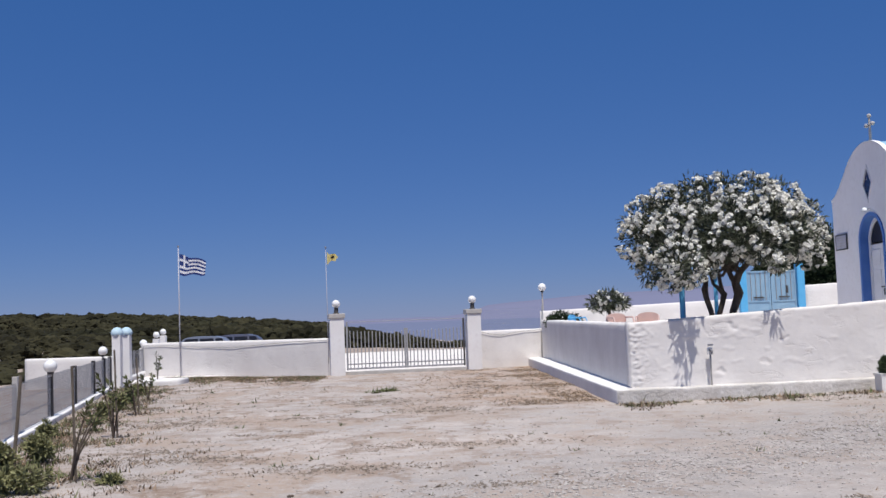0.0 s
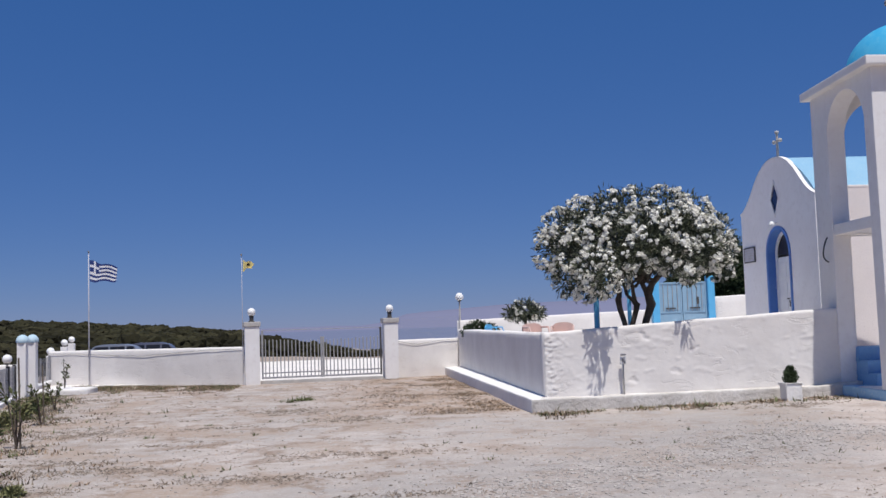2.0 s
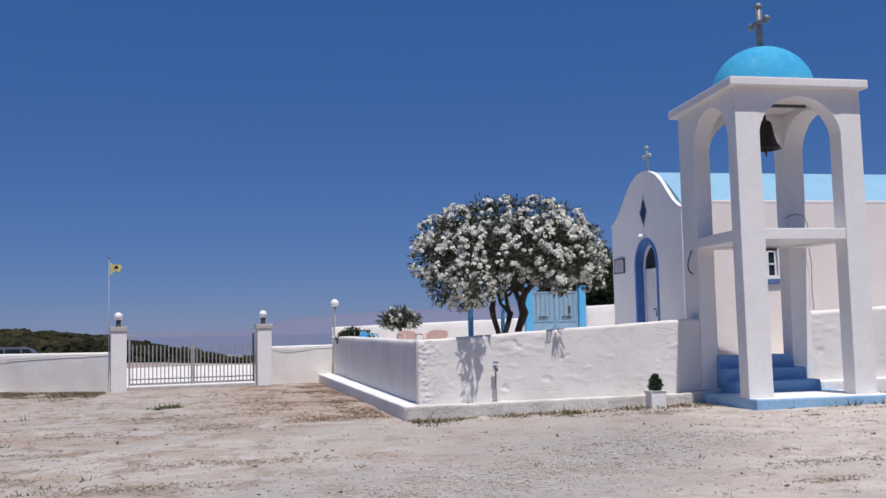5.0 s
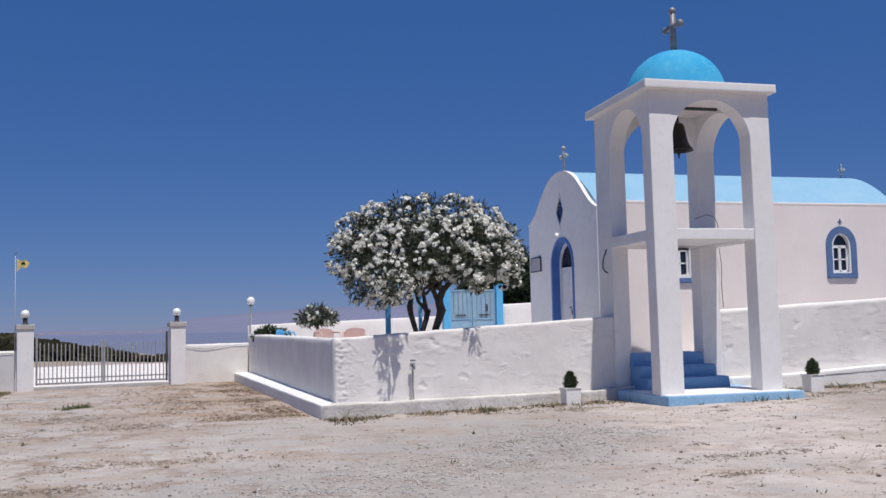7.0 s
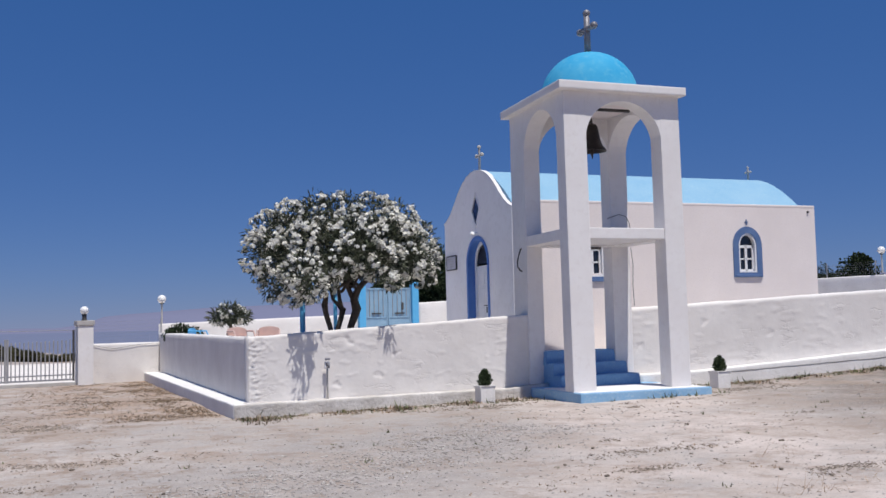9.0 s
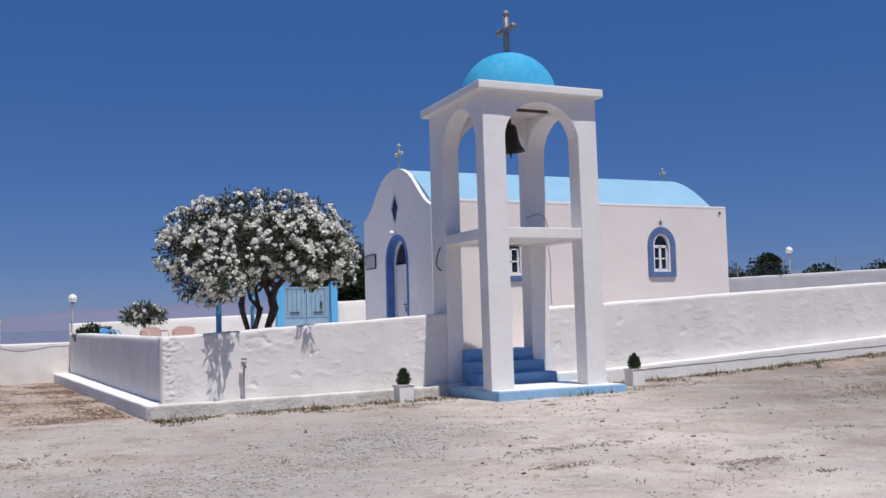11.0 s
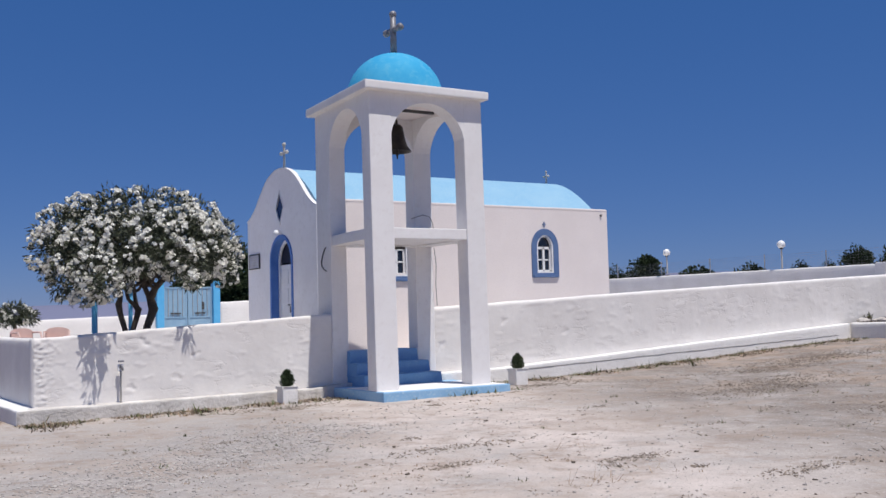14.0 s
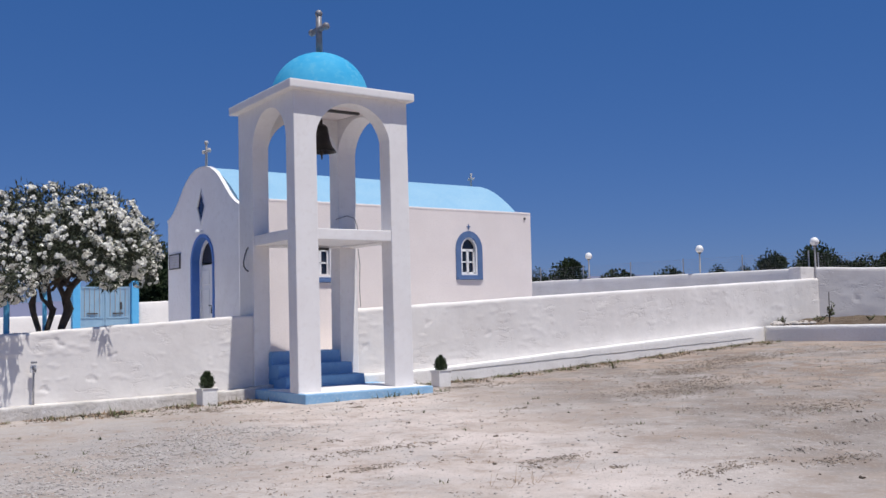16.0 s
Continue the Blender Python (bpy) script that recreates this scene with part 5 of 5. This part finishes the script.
def low_bush(at, r, h):
    bs = thing("low_bush", "low leafy olive-green bush by the fence", "bush", at, group="low bushes by the fence")
    for k in range(5):
        e = (rng.normal(0, 0.4) * r, rng.normal(0, 0.4) * r, h * rng.uniform(0.5, 0.8))
        part("stem", tube([(0, 0, -0.02), (e[0] * 0.4, e[1] * 0.4, e[2] * 0.6), e], [0.012, 0.009, 0.005], 5), BARK, bs)
    mounds = [(rng.normal(0, 0.42) * r, rng.normal(0, 0.42) * r, h * rng.uniform(0.35, 0.72), r * rng.uniform(0.28, 0.5), h / r * rng.uniform(0.7, 1.0)) for _ in range(9)]
    c, w = crown_points(mounds, int(5200 * r), rng, 0.2)
    leaves_mesh("foliage", c, w, 0.062, 0.014, HERB, bs, "", rng)


for bx, by, br, bh in ((-5.0, 11.3, 0.26, 0.30), (-4.78, 11.9, 0.24, 0.32), (-4.05, 9.6, 0.26, 0.26), (-5.72, 14.5, 0.12, 0.26), (-4.55, 9.9, 0.20, 0.20), (-6.0, 17.9, 0.14, 0.26), (-6.25, 19.6, 0.16, 0.26), (-3.35, 10.05, 0.09, 0.08), (-6.9, 22.8, 0.16, 0.3)):
    low_bush((bx, by, 0.0), br, bh)
lean = thing("fence_stake", "leaning grey wooden stake at the fence", "stake", (-5.35, 12.6, 0.0))
part("stake", tube([(0, 0, 0), (0.05, 0, 0.5), (0.09, 0.0, 1.0)], [0.025, 0.022, 0.02], 6), WOOD, lean)

# ---- bed by the east wall ----
bedm = bmesh.new()
vs = [bedm.verts.new(p) for p in ((22.86, 16.95, 0.98), (23.42, 10.9, 0.99), (29.85, 10.9, 1.2), (25.55, 17.1, 1.25))]
bedm.faces.new(vs)
bmesh.ops.subdivide_edges(bedm, edges=bedm.edges[:], cuts=14, use_grid_fill=True)
for q in bedm.verts:
    q.co.z += 0.05 * noise.noise(q.co * 2.1) + 0.03 * noise.noise(q.co * 7)
tagged(part("ground_bed", bedm, SOIL, smooth=True), "stony soil of the raised planting bed", kind="structure")
sapling((24.19, 15.91, 1.1), 0.55, 40, "thin sapling in the raised planting bed", True, 0.08)
for bx, by, bh in ((24.9, 15.2, 0.2), (24.7, 14.5, 0.22), (24.3, 16.3, 0.18), (25.1, 14.0, 0.2), (23.4, 16.8, 0.15), (24.9, 16.6, 0.2)):
    sapling((bx, by, 1.12), bh * 0.6, 48, "small green weed in the raised planting bed", False, 0.12, 0.07)
for k in range(26):
    bx = rng.uniform(23.0, 25.0)
    by = 17.0 - rng.uniform(0.05, 0.25) - max(0, rng.normal(0.1, 0.4)) * (bx - 22.8) / 2
    rk = thing("bed_stone", "pale rough stone edging the planting bed", "stone", (bx, by, 1.08), group="bed stones")
    rb = bmesh.new()
    bmesh.ops.create_icosphere(rb, subdivisions=2, radius=rng.uniform(0.05, 0.13))
    for q in rb.verts:
        q.co *= 1 + 0.35 * noise.noise(q.co * 9 + Vector((k, 0, 0)))
        q.co.z *= 0.6
    part("stone", rb, STONE, rk)
sapling((23.55, 16.86, 1.0), 0.32, 12, "dry leafless twig in the raised planting bed", False, 0.05, 0.07)

# ---- parked car ----
def parked_car(at, turn, paint, label):
    car = thing("car", label, "car", at, turn, group="cars parked beyond the wall")
    hull = [(-2.1, 0.32), (-2.12, 0.62), (-1.95, 0.78), (-1.25, 0.90), (1.75, 0.92), (2.05, 0.82), (2.1, 0.5), (2.05, 0.3)]
    body = prism(hull, -0.84, 0.84, "y")
    bmesh.ops.bevel(body, geom=body.edges[:], offset=0.05, segments=2, affect="EDGES")
    part("body", body, paint, car)
    cabin = prism([(-1.30, 0.86), (-0.70, 1.38), (-0.35, 1.45), (0.95, 1.44), (1.45, 1.30), (1.80, 0.86)], -0.74, 0.74, "y")
    bmesh.ops.bevel(cabin, geom=cabin.edges[:], offset=0.06, segments=2, affect="EDGES")
    part("cabin", cabin, paint, car)
    for x0, x1, lean0, lean1 in ((-0.62, 0.05, 0.40, 0.0), (0.13, 0.90, 0.0, 0.0), (0.98, 1.36, 0.0, 0.22)):
        part("window", prism([(x0 - lean0, 0.95), (x0 + 0.02, 1.33), (x1, 1.33), (x1 + lean1, 0.95)], -0.752, -0.735, "y"), GLASS, car)
    part("windscreen", prism([(-1.20, 0.97), (-0.72, 1.37), (-0.70, 1.355), (-1.17, 0.95)], -0.62, 0.62, "y"), GLASS, car)
    for x in (-1.3, 1.35):
        for y in (-0.86, 0.68):
            wh = part("wheel", tube([(x, y, 0.3), (x, y + 0.18, 0.3)], 0.31, 20), TYRE, car)
            part("rim", tube([(x, y - 0.01, 0.3), (x, y + 0.19, 0.3)], 0.18, 14), STEEL, wh)
    return car


parked_car((-13.78, 57.0, -0.45), 3, CARPAINT, "silver parked estate car beyond the boundary wall")
parked_car((-12.35, 59.2, -0.43), 4, DARKCAR, "dark blue-grey parked car behind the silver one")

# sagging cable on the gate walls
for a, b, sags in (((-9.6, 32.37), (-3.4, 29.2), (0.98, 0.96, 0.90, 0.86, 0.93, 0.99, 1.0)), ((0.98, 29.885), (2.86, 30.73), (1.07, 1.0, 0.95, 1.0, 1.04, 1.06, 1.07))):
    cab = thing("cable", "grey cable sagging along the boundary wall", "cable", group="wall cables")
    d = (Vector(b) - Vector(a)).normalized()
    run = [(a[0] + (b[0] - a[0]) * k / 6 + d.y * 0.022, a[1] + (b[1] - a[1]) * k / 6 - d.x * 0.022, z) for k, z in enumerate(sags)]
    part("wire", tube(run, 0.006, 5), CABLE, cab)


# ---- scrub, far trees ----
def clump_field(name, spots, material, label, category="bushes"):
    """Uneven leafy mounds, one at each (x, y, z, radius, squash), joined."""
    ico = bmesh.new()
    bmesh.ops.create_icosphere(ico, subdivisions=3, radius=1.0)
    base = np.array([p.co[:] for p in ico.verts])
    tri = np.array([[q.index for q in fc.verts] for fc in ico.faces])
    ico.free()
    vv, ff = [], []
    for k, (x, y, z, r, sq) in enumerate(spots):
        w = np.array([1 + 0.45 * noise.noise(Vector(p * 1.9 + k * 3.7)) + 0.34 * noise.noise(Vector(p * 5.5 + k)) for p in base])
        q = base * w[:, None] * [r, r, r * sq] + [x, y, z]
        ff.append(tri + len(vv) * len(base))
        vv.append(q)
    ob = mesh_part(name, np.concatenate(vv).tolist(), np.concatenate(ff).tolist(), material)
    return tagged(ob, label, category, kind="stuff")


spots = []
for _ in range(3300):
    az, d = rng.uniform(-34, 3), 52 + 215 * rng.uniform(0, 1) ** 0.8
    x, y = d * math.sin(radians(az)), d * math.cos(radians(az))
    if az > -13 and d < 63:
        continue
    if az > -6:
        continue
    if d < 130 and az < -15 and noise.noise(Vector((x * 0.09, y * 0.09, 3))) > 0.22:   # bare earth between the bushes
        continue
    r = rng.uniform(0.5, 1.2) * (0.6 + d / 230)
    spots.append((x, y, ground_z(x, y) + r * 0.1, r, rng.uniform(0.45, 0.75)))
for _ in range(150):
    az, d = rng.uniform(-13, 1.2), rng.uniform(62, 78)
    d += 4.0 if az < -9.5 else 0.0
    x, y = d * math.sin(radians(az)), d * math.cos(radians(az))
    top = float(np.interp(az, (-13, -5.7, -4.7, -3.3, -1.4, 0.1, 0.8, 1.6), (1.3, 1.15, 1.1, 0.9, 0.65, 0.4, 0.55, 0.25))) * rng.uniform(0.75, 1.0)
    spots.append((x, y, ground_z(x, y) + top * 0.3, top * 0.85, 0.8))
clump_field("scrub", spots, BUSH, "dark green evergreen scrub covering the hill")
spots = [(x, y, -0.4, r, 0.5) for x, y, r in ((-14.5, 33, 1.0), (-15.5, 30, 1.2), (-17, 36, 1.6), (-13, 40, 0.9), (-20, 38, 1.7), (-12.5, 36, 0.8), (-16, 27, 0.9), (-19, 31, 1.2), (-12.6, 29.5, 0.6), (-12.2, 27.0, 0.45), (-13.6, 26.0, 0.6), (-11.8, 24.0, 0.5), (-12.8, 31.5, 0.8), (-11.3, 21.0, 0.4), (-14.2, 28.4, 0.9))]
for _ in range(260):
    x, y = -11.8 - 22 * rng.uniform(0, 1) ** 1.2, rng.uniform(17, 60)
    if x > -12.4 and y > 44:
        continue
    r = rng.uniform(0.25, 0.75)
    spots.append((x, y, ground_z(x, y) - 0.05, r, rng.uniform(0.5, 0.85)))
clump_field("roadside_scrub", spots, BUSH, "dusty low bushes outside the fence")


def juniper(az, top, half, d=90.0, shape=1.0):
    """A dark evergreen beyond the wall: azimuth and the height of its top."""
    x, y = d * math.sin(radians(az)), d * math.cos(radians(az))
    g = thing("juniper_tree", "dark green wind-shaped evergreen beyond the wall", "tree", (x, y, 0.6), group="far evergreens")
    hgt = top - 0.6
    part("trunk", tube([(0, 0, -1.0), (0.1, 0, hgt * 0.7)], [half * 0.12, half * 0.05], 7), BARK, g)
    bl = [(0, 0, hgt * 0.5, half, 0.5 * hgt / half)] + [(rng.uniform(-0.7, 0.7) * half, rng.uniform(-0.5, 0.5) * half, hgt * rng.uniform(0.45, 0.88), half * rng.uniform(0.25, 0.45), rng.uniform(0.6, 1.0)) for _ in range(9)]
    c, w = crown_points(bl, 13000, rng, 0.1)
    leaves_mesh("foliage", c, w, half * 0.13, half * 0.05, CONIFER, g, "", rng)


def tall(el, d=90.0):
    return 1.5 + d * math.tan(radians(el))


for az, el, half in ((43.05, 3.0, 1.9), (41.4, 2.5, 1.2), (45.8, 2.25, 2.2), (48.6, 2.3, 1.8), (51.15, 2.4, 1.1), (52.6, 2.35, 1.0), (53.95, 3.1, 1.6), (56.25, 3.35, 2.1), (57.4, 2.55, 1.6), (58.6, 2.55, 1.9), (60.2, 2.8, 2.4)):
    juniper(az, tall(el), half)
for x, y, top, half in ((12.0, 33.5, 3.9, 0.9), (12.8, 34.0, 4.2, 1.1), (11.6, 35.0, 3.6, 0.9)):
    g = math.hypot(x, y)
    juniper(math.degrees(math.atan2(x, y)), top, half, g)

# ---- loose ground cover: dry grass, weeds, stones ----


def tufts(name, spots, material, label, height, blades, thick=1.0):
    """Grass tufts: a fan of thin blades at each spot (x, y, size)."""
    vv, ff = [], []
    for x, y, s in spots:
        z = ground_z(x, y)
        for _ in range(blades):
            a, lean_, h = rng.uniform(0, 2 * math.pi), rng.uniform(0.3, 1.9), height * s * rng.uniform(0.5, 1.2)
            bx, by = x + rng.normal(0, 0.05 * s), y + rng.normal(0, 0.05 * s)
            w = (0.006 + 0.006 * s) * thick
            n = len(vv)
            ca, sa = math.cos(a), math.sin(a)
            vv += [(bx - sa * w, by + ca * w, z - 0.01), (bx + sa * w, by - ca * w, z - 0.01), (bx + ca * lean_ * h, by + sa * lean_ * h, z + h * max(0.12, 1 - 0.5 * lean_))]
            ff.append((n, n + 1, n + 2))
    return tagged(mesh_part(name, vv, ff, material), label, "grass", kind="stuff")


dry, green, litter = [], [], []
for _ in range(5000):   # along the footing of the front wall
    x = rng.uniform(2.8, 22.5)
    lush = 0.5 + noise.noise(Vector((x * 1.4, 2.0, 0)))
    lush += 0.5 * noise.noise(Vector((x * 5.1, 8.0, 0)))
    if rng.uniform(0, 1) < (0.08 + 0.7 * lush) * (1.0 if x < 8.2 else 0.45):
        (litter if rng.uniform(0, 1) < 0.5 else dry if rng.uniform(0, 1) < 0.72 else green).append((x, 16.74 - abs(rng.normal(0, 0.14 + 0.34 * max(0.1, lush))) - (0.05 if x < 8.2 else 0), rng.uniform(0.3, 1.15) * (0.4 + 1.4 * max(0, lush))))
dry = [p for p in dry if not 8.0 < p[0] < 10.8]
green = [p for p in green if not 8.0 < p[0] < 10.8]
litter = [p for p in litter if not 8.0 < p[0] < 10.8]
for _ in range(9500):   # the straw patch beside the side wall
    y = rng.uniform(17.2, 30)
    x = 2.65 - abs(rng.normal(0, 1.4))
    if noise.noise(Vector((x * 1.1, y * 0.8, 5))) + 0.6 * noise.noise(Vector((x * 3.5, y * 3.0, 7))) + rng.normal(0, 0.22) > 0.05:
        (dry if rng.uniform(0, 1) < 0.6 else litter).append((x, y, rng.uniform(0.25, 0.75)))
for _ in range(9000):   # under the gate wall
    s, back = rng.uniform(0, 1), abs(rng.normal(0, 1.5))
    x, y = -8.6 + 5.2 * s, 31.3 - 2.6 * s - back
    if noise.noise(Vector((x * 1.3, y * 0.9, 3))) + 0.5 * noise.noise(Vector((x * 4, y * 3, 3))) + rng.normal(0, 0.22) > 0.12 * back - 0.2:
        (litter if rng.uniform(0, 1) < 0.45 else dry if rng.uniform(0, 1) < 0.85 else green).append((x, y, rng.uniform(0.3, 1.2)))
for _ in range(9000):  # thin straw over the yard
    x, y = rng.uniform(-8, 24), rng.uniform(6.5, 28)
    if noise.noise(Vector((x * 0.7, y * 0.9, 9))) + rng.normal(0, 0.15) > 0.22 and not (x > 2.4 and y > 14.6):
        dry.append((x, y, rng.uniform(0.2, 0.6)))
for _ in range(8500):   # rank dead weeds along the west fence
    y, out = 8 + 19 * rng.uniform(0, 1) ** 1.3, abs(rng.normal(0, 1.0))
    x = fence_at(y) + 0.12 + out
    if noise.noise(Vector((x * 1.5, y * 0.9, 21))) + 0.5 * noise.noise(Vector((x * 4.5, y * 3, 2))) + rng.normal(0, 0.25) > 0.22 * out - 0.12:
        (litter if rng.uniform(0, 1) < 0.6 else dry if rng.uniform(0, 1) < 0.75 else green).append((x, y, rng.uniform(0.3, 1.5)))
for _ in range(220):
    x, y = rng.uniform(-8, 22), rng.uniform(7, 28)
    if not (x > 2.4 and y > 14.6):
        green.append((x, y, rng.uniform(0.3, 0.8)))
for _ in range(130):
    green.append((rng.uniform(11.0, 22.5), 16.7 - abs(rng.normal(0, 0.2)), rng.uniform(0.5, 1.2)))
for x in (9.6, 9.75, 9.8, 9.85, 10.1, 10.3, 9.45, 8.7, 10.85, 10.95):
    green.append((x, 14.92, 1.2))
for _ in range(150):
    y = rng.uniform(9, 27)
    green.append((fence_at(y) + 0.1 + abs(rng.normal(0, 0.35)), y, rng.uniform(0.5, 1.4)))
tufts("dry_grass", dry, STRAW, "short dry straw-coloured grass on the yard", 0.055, 8)
tufts("dead_weeds", litter, LITTER, "grey-brown dead weeds along the fence kerb", 0.06, 8)
tufts("weeds", green, WEED, "scattered green weeds in the dirt", 0.11, 8)

sv, sf = [], []
ib = bmesh.new()
bmesh.ops.create_icosphere(ib, subdivisions=1, radius=1.0)
octa = np.array([q.co[:] for q in ib.verts])
otri = [[q.index for q in fc.verts] for fc in ib.faces]
ib.free()
for k in range(47000):
    x, y = rng.uniform(-8, 24), 5.5 + 20 * rng.uniform(0, 1) ** 1.4
    if k > 38000:
        run, off = rng.uniform(-5.5, 2.5), rng.normal(0, 0.75)
        x, y = 4.2 + 0.78 * run + 0.62 * off, 11.3 + 0.62 * run - 0.78 * off
    if (x > 2.5 and y > 14.8) or x < fence_at(y) + 0.2:
        continue
    drift = max(0.0, 1.0 - abs(0.62 * (x - 4.2) - 0.78 * (y - 11.3)) / 1.6)   # a grey gravel drift crosses the yard
    r = 0.005 + (0.016 + 0.006 * drift) * rng.uniform(0, 1) ** (6 - 3 * drift)
    p = octa * rng.uniform(0.75, 1.15, (12, 3)) * [r, r * rng.uniform(0.6, 1.1), r * 0.5] + [x, y, ground_z(x, y) + r * 0.2]
    n = len(sv)
    sv += p.tolist()
    sf += [(n + a, n + b, n + c_) for a, b, c_ in otri]
tagged(mesh_part("gravel", sv, sf, STONE), "loose limestone grit scattered over the yard", "gravel", kind="stuff")

# dead twigs lying about
tv, tf = [], []
for _ in range(95):
    x, y = rng.uniform(-7, 22), 6 + 21 * rng.uniform(0, 1) ** 1.3
    if (x > 2.5 and y > 14.7) or x < fence_at(y) + 0.2:
        continue
    for _ in range(rng.integers(8, 30)):
        a, h = rng.uniform(0, math.pi), rng.uniform(0.015, 0.06)
        bx, by = x + rng.normal(0, 0.09), y + rng.normal(0, 0.06)
        z = ground_z(bx, by)
        ex, ey, ez = bx + h * math.cos(a), by + h * math.sin(a), z + rng.uniform(0.003, 0.022)
        q, n = 0.0035, len(tv)
        tv += [(bx, by - q, z), (bx, by + q, z), (bx, by, z + 2 * q), (ex, ey - q, ez), (ex, ey + q, ez), (ex, ey, ez + 2 * q)]
        tf += [(n, n + 3, n + 5, n + 2), (n + 1, n + 2, n + 5, n + 4), (n, n + 1, n + 4, n + 3)]
tagged(mesh_part("twigs", tv, tf, CHAFF), "dead twigs and dry stalks lying on the dirt", "twigs", kind="stuff")

stalks = [(5.9 + rng.normal(0, 0.25), 6.8 + rng.normal(0, 0.12), rng.uniform(0.7, 1.2)) for _ in range(14)] + [(6.9 + rng.normal(0, 0.2), 8.6 + rng.normal(0, 0.1), rng.uniform(0.4, 0.8)) for _ in range(8)] + [(0.2, 18.6, 0.9), (0.22, 18.62, 0.8)]
tufts("dry_stalks", stalks, STRAW, "tall thin dry stalks standing in the dirt", 0.24, 3, 0.22)
clods = [(-1.35, 21.5), (-1.25, 21.6), (-1.45, 21.45), (-1.3, 21.7)]
tufts("green_tuft", [(x + rng.normal(0, 0.12), y + rng.normal(0, 0.12), rng.uniform(0.8, 1.6)) for x, y in clods * 8], WEED, "green weed clump in the yard", 0.10, 10)

# dark dung-brown clods and matted dead weeds lying about the yard
CLODS = ((13.69, 14.29), (10.38, 11.37), (11.79, 11.54), (12.18, 11.52), (11.99, 9.23), (16.36, 13.11), (10.29, 7.01), (9.54, 6.18), (8.26, 5.87), (7.17, 5.73), (7.9, 4.99), (10.15, 7.56), (7.58, 7.47), (11.96, 7.53),
         (5.87, 14.17), (4.88, 9.34), (4.86, 8.43), (6.28, 9.2), (8.42, 10.71), (7.66, 9.44), (5.69, 10.23), (7.73, 11.42), (6.31, 7.84), (-1.53, 11.22), (-1.66, 10.8), (-1.4, 10.51), (-0.83, 10.63), (-1.42, 8.99), (-0.12, 9.21),
         (0.24, 9.8), (0.24, 11.86), (0.99, 9.63), (1.22, 13.0), (-0.88, 14.59), (-3.21, 13.76), (-3.97, 17.68))
kv, kf = [], []
spots = [(x, y, rng.uniform(0.014, 0.028)) for x, y in CLODS]
for _ in range(260):
    x, y = rng.uniform(-7, 22), 5 + 20 * rng.uniform(0, 1) ** 1.3
    if not ((x > 2.5 and y > 14.8) or x < fence_at(y) + 0.2):
        spots.append((x, y, rng.uniform(0.006, 0.014)))
for x, y, r in spots:
    for _ in range(3):
        q = octa * rng.uniform(0.6, 1.2, (12, 3)) * [r, r, r * 0.75] * rng.uniform(0.5, 1.0) + [x + rng.normal(0, 0.6) * r, y + rng.normal(0, 0.6) * r, ground_z(x, y) + r * 0.25]
        n = len(kv)
        kv += q.tolist()
        kf += [(n + a, n + b, n + c_) for a, b, c_ in otri]
tagged(mesh_part("clods", kv, kf, CLOD), "small dark clods and droppings scattered on the dirt", "clods", kind="stuff")
mats = []
for x, y, wide, deep in ((13.9, 11.9, 1.0, 0.5), (13.0, 11.2, 0.8, 0.4), (12.2, 8.2, 0.7, 0.3), (8.6, 5.6, 0.35, 0.12), (7.6, 6.1, 0.4, 0.12), (6.9, 7.6, 0.3, 0.12), (6.1, 9.6, 0.6, 0.12), (5.4, 8.6, 0.25, 0.1), (15.9, 13.6, 1.0, 0.35), (-1.3, 19.0, 0.6, 0.5), (-2.4, 16.2, 0.4, 0.2),
                         (-0.2, 16.8, 0.6, 0.4), (0.1, 12.3, 0.9, 0.2), (-1.0, 10.5, 0.9, 0.25), (-2.9, 11.6, 0.6, 0.3), (-3.6, 12.4, 0.5, 0.3), (-3.2, 10.2, 0.4, 0.2), (0.5, 9.2, 0.5, 0.12), (-4.2, 16.0, 0.6, 0.5), (6.6, 15.6, 0.7, 0.25), (11.6, 15.3, 0.8, 0.3), (18.0, 14.2, 1.6, 0.5)):
    for _ in range(int(900 * wide * deep) + 40):
        mats.append((x + rng.normal(0, 0.75) * wide, y + rng.normal(0, 0.75) * deep))
for _ in range(9000):   # sparse chaff everywhere, thicker towards the edges
    x, y = rng.uniform(-7, 22), 5 + 21 * rng.uniform(0, 1) ** 1.2
    if noise.noise(Vector((x * 0.8, y * 1.0, 31))) + 0.6 * noise.noise(Vector((x * 3, y * 3, 17))) > 0.28 and not ((x > 2.5 and y > 14.8) or x < fence_at(y) + 0.2):
        mats.append((x, y))
fv, ff = [], []
for x, y in mats:   # each a thin stalk or leaf lying flat
    for _ in range(3):
        a, h, q = rng.uniform(0, 2 * math.pi), rng.uniform(0.012, 0.05), rng.uniform(0.002, 0.006)
        bx, by = x + rng.normal(0, 0.02), y + rng.normal(0, 0.02)
        z = ground_z(bx, by) + 0.004
        ca, sa, n = math.cos(a), math.sin(a), len(fv)
        fv += [(bx - sa * q, by + ca * q, z), (bx + sa * q, by - ca * q, z), (bx + ca * h, by + sa * h, z + rng.uniform(0.0, 0.018)), (bx + ca * h * 0.5, by + sa * h * 0.5, z + 0.012)]
        ff += [(n, n + 1, n + 3), (n + 1, n + 2, n + 3), (n + 2, n, n + 3)]
tagged(mesh_part("matted_weeds", fv, ff, CHAFF), "flat matted dead weeds and chaff on the dirt", "dead weeds", kind="stuff")
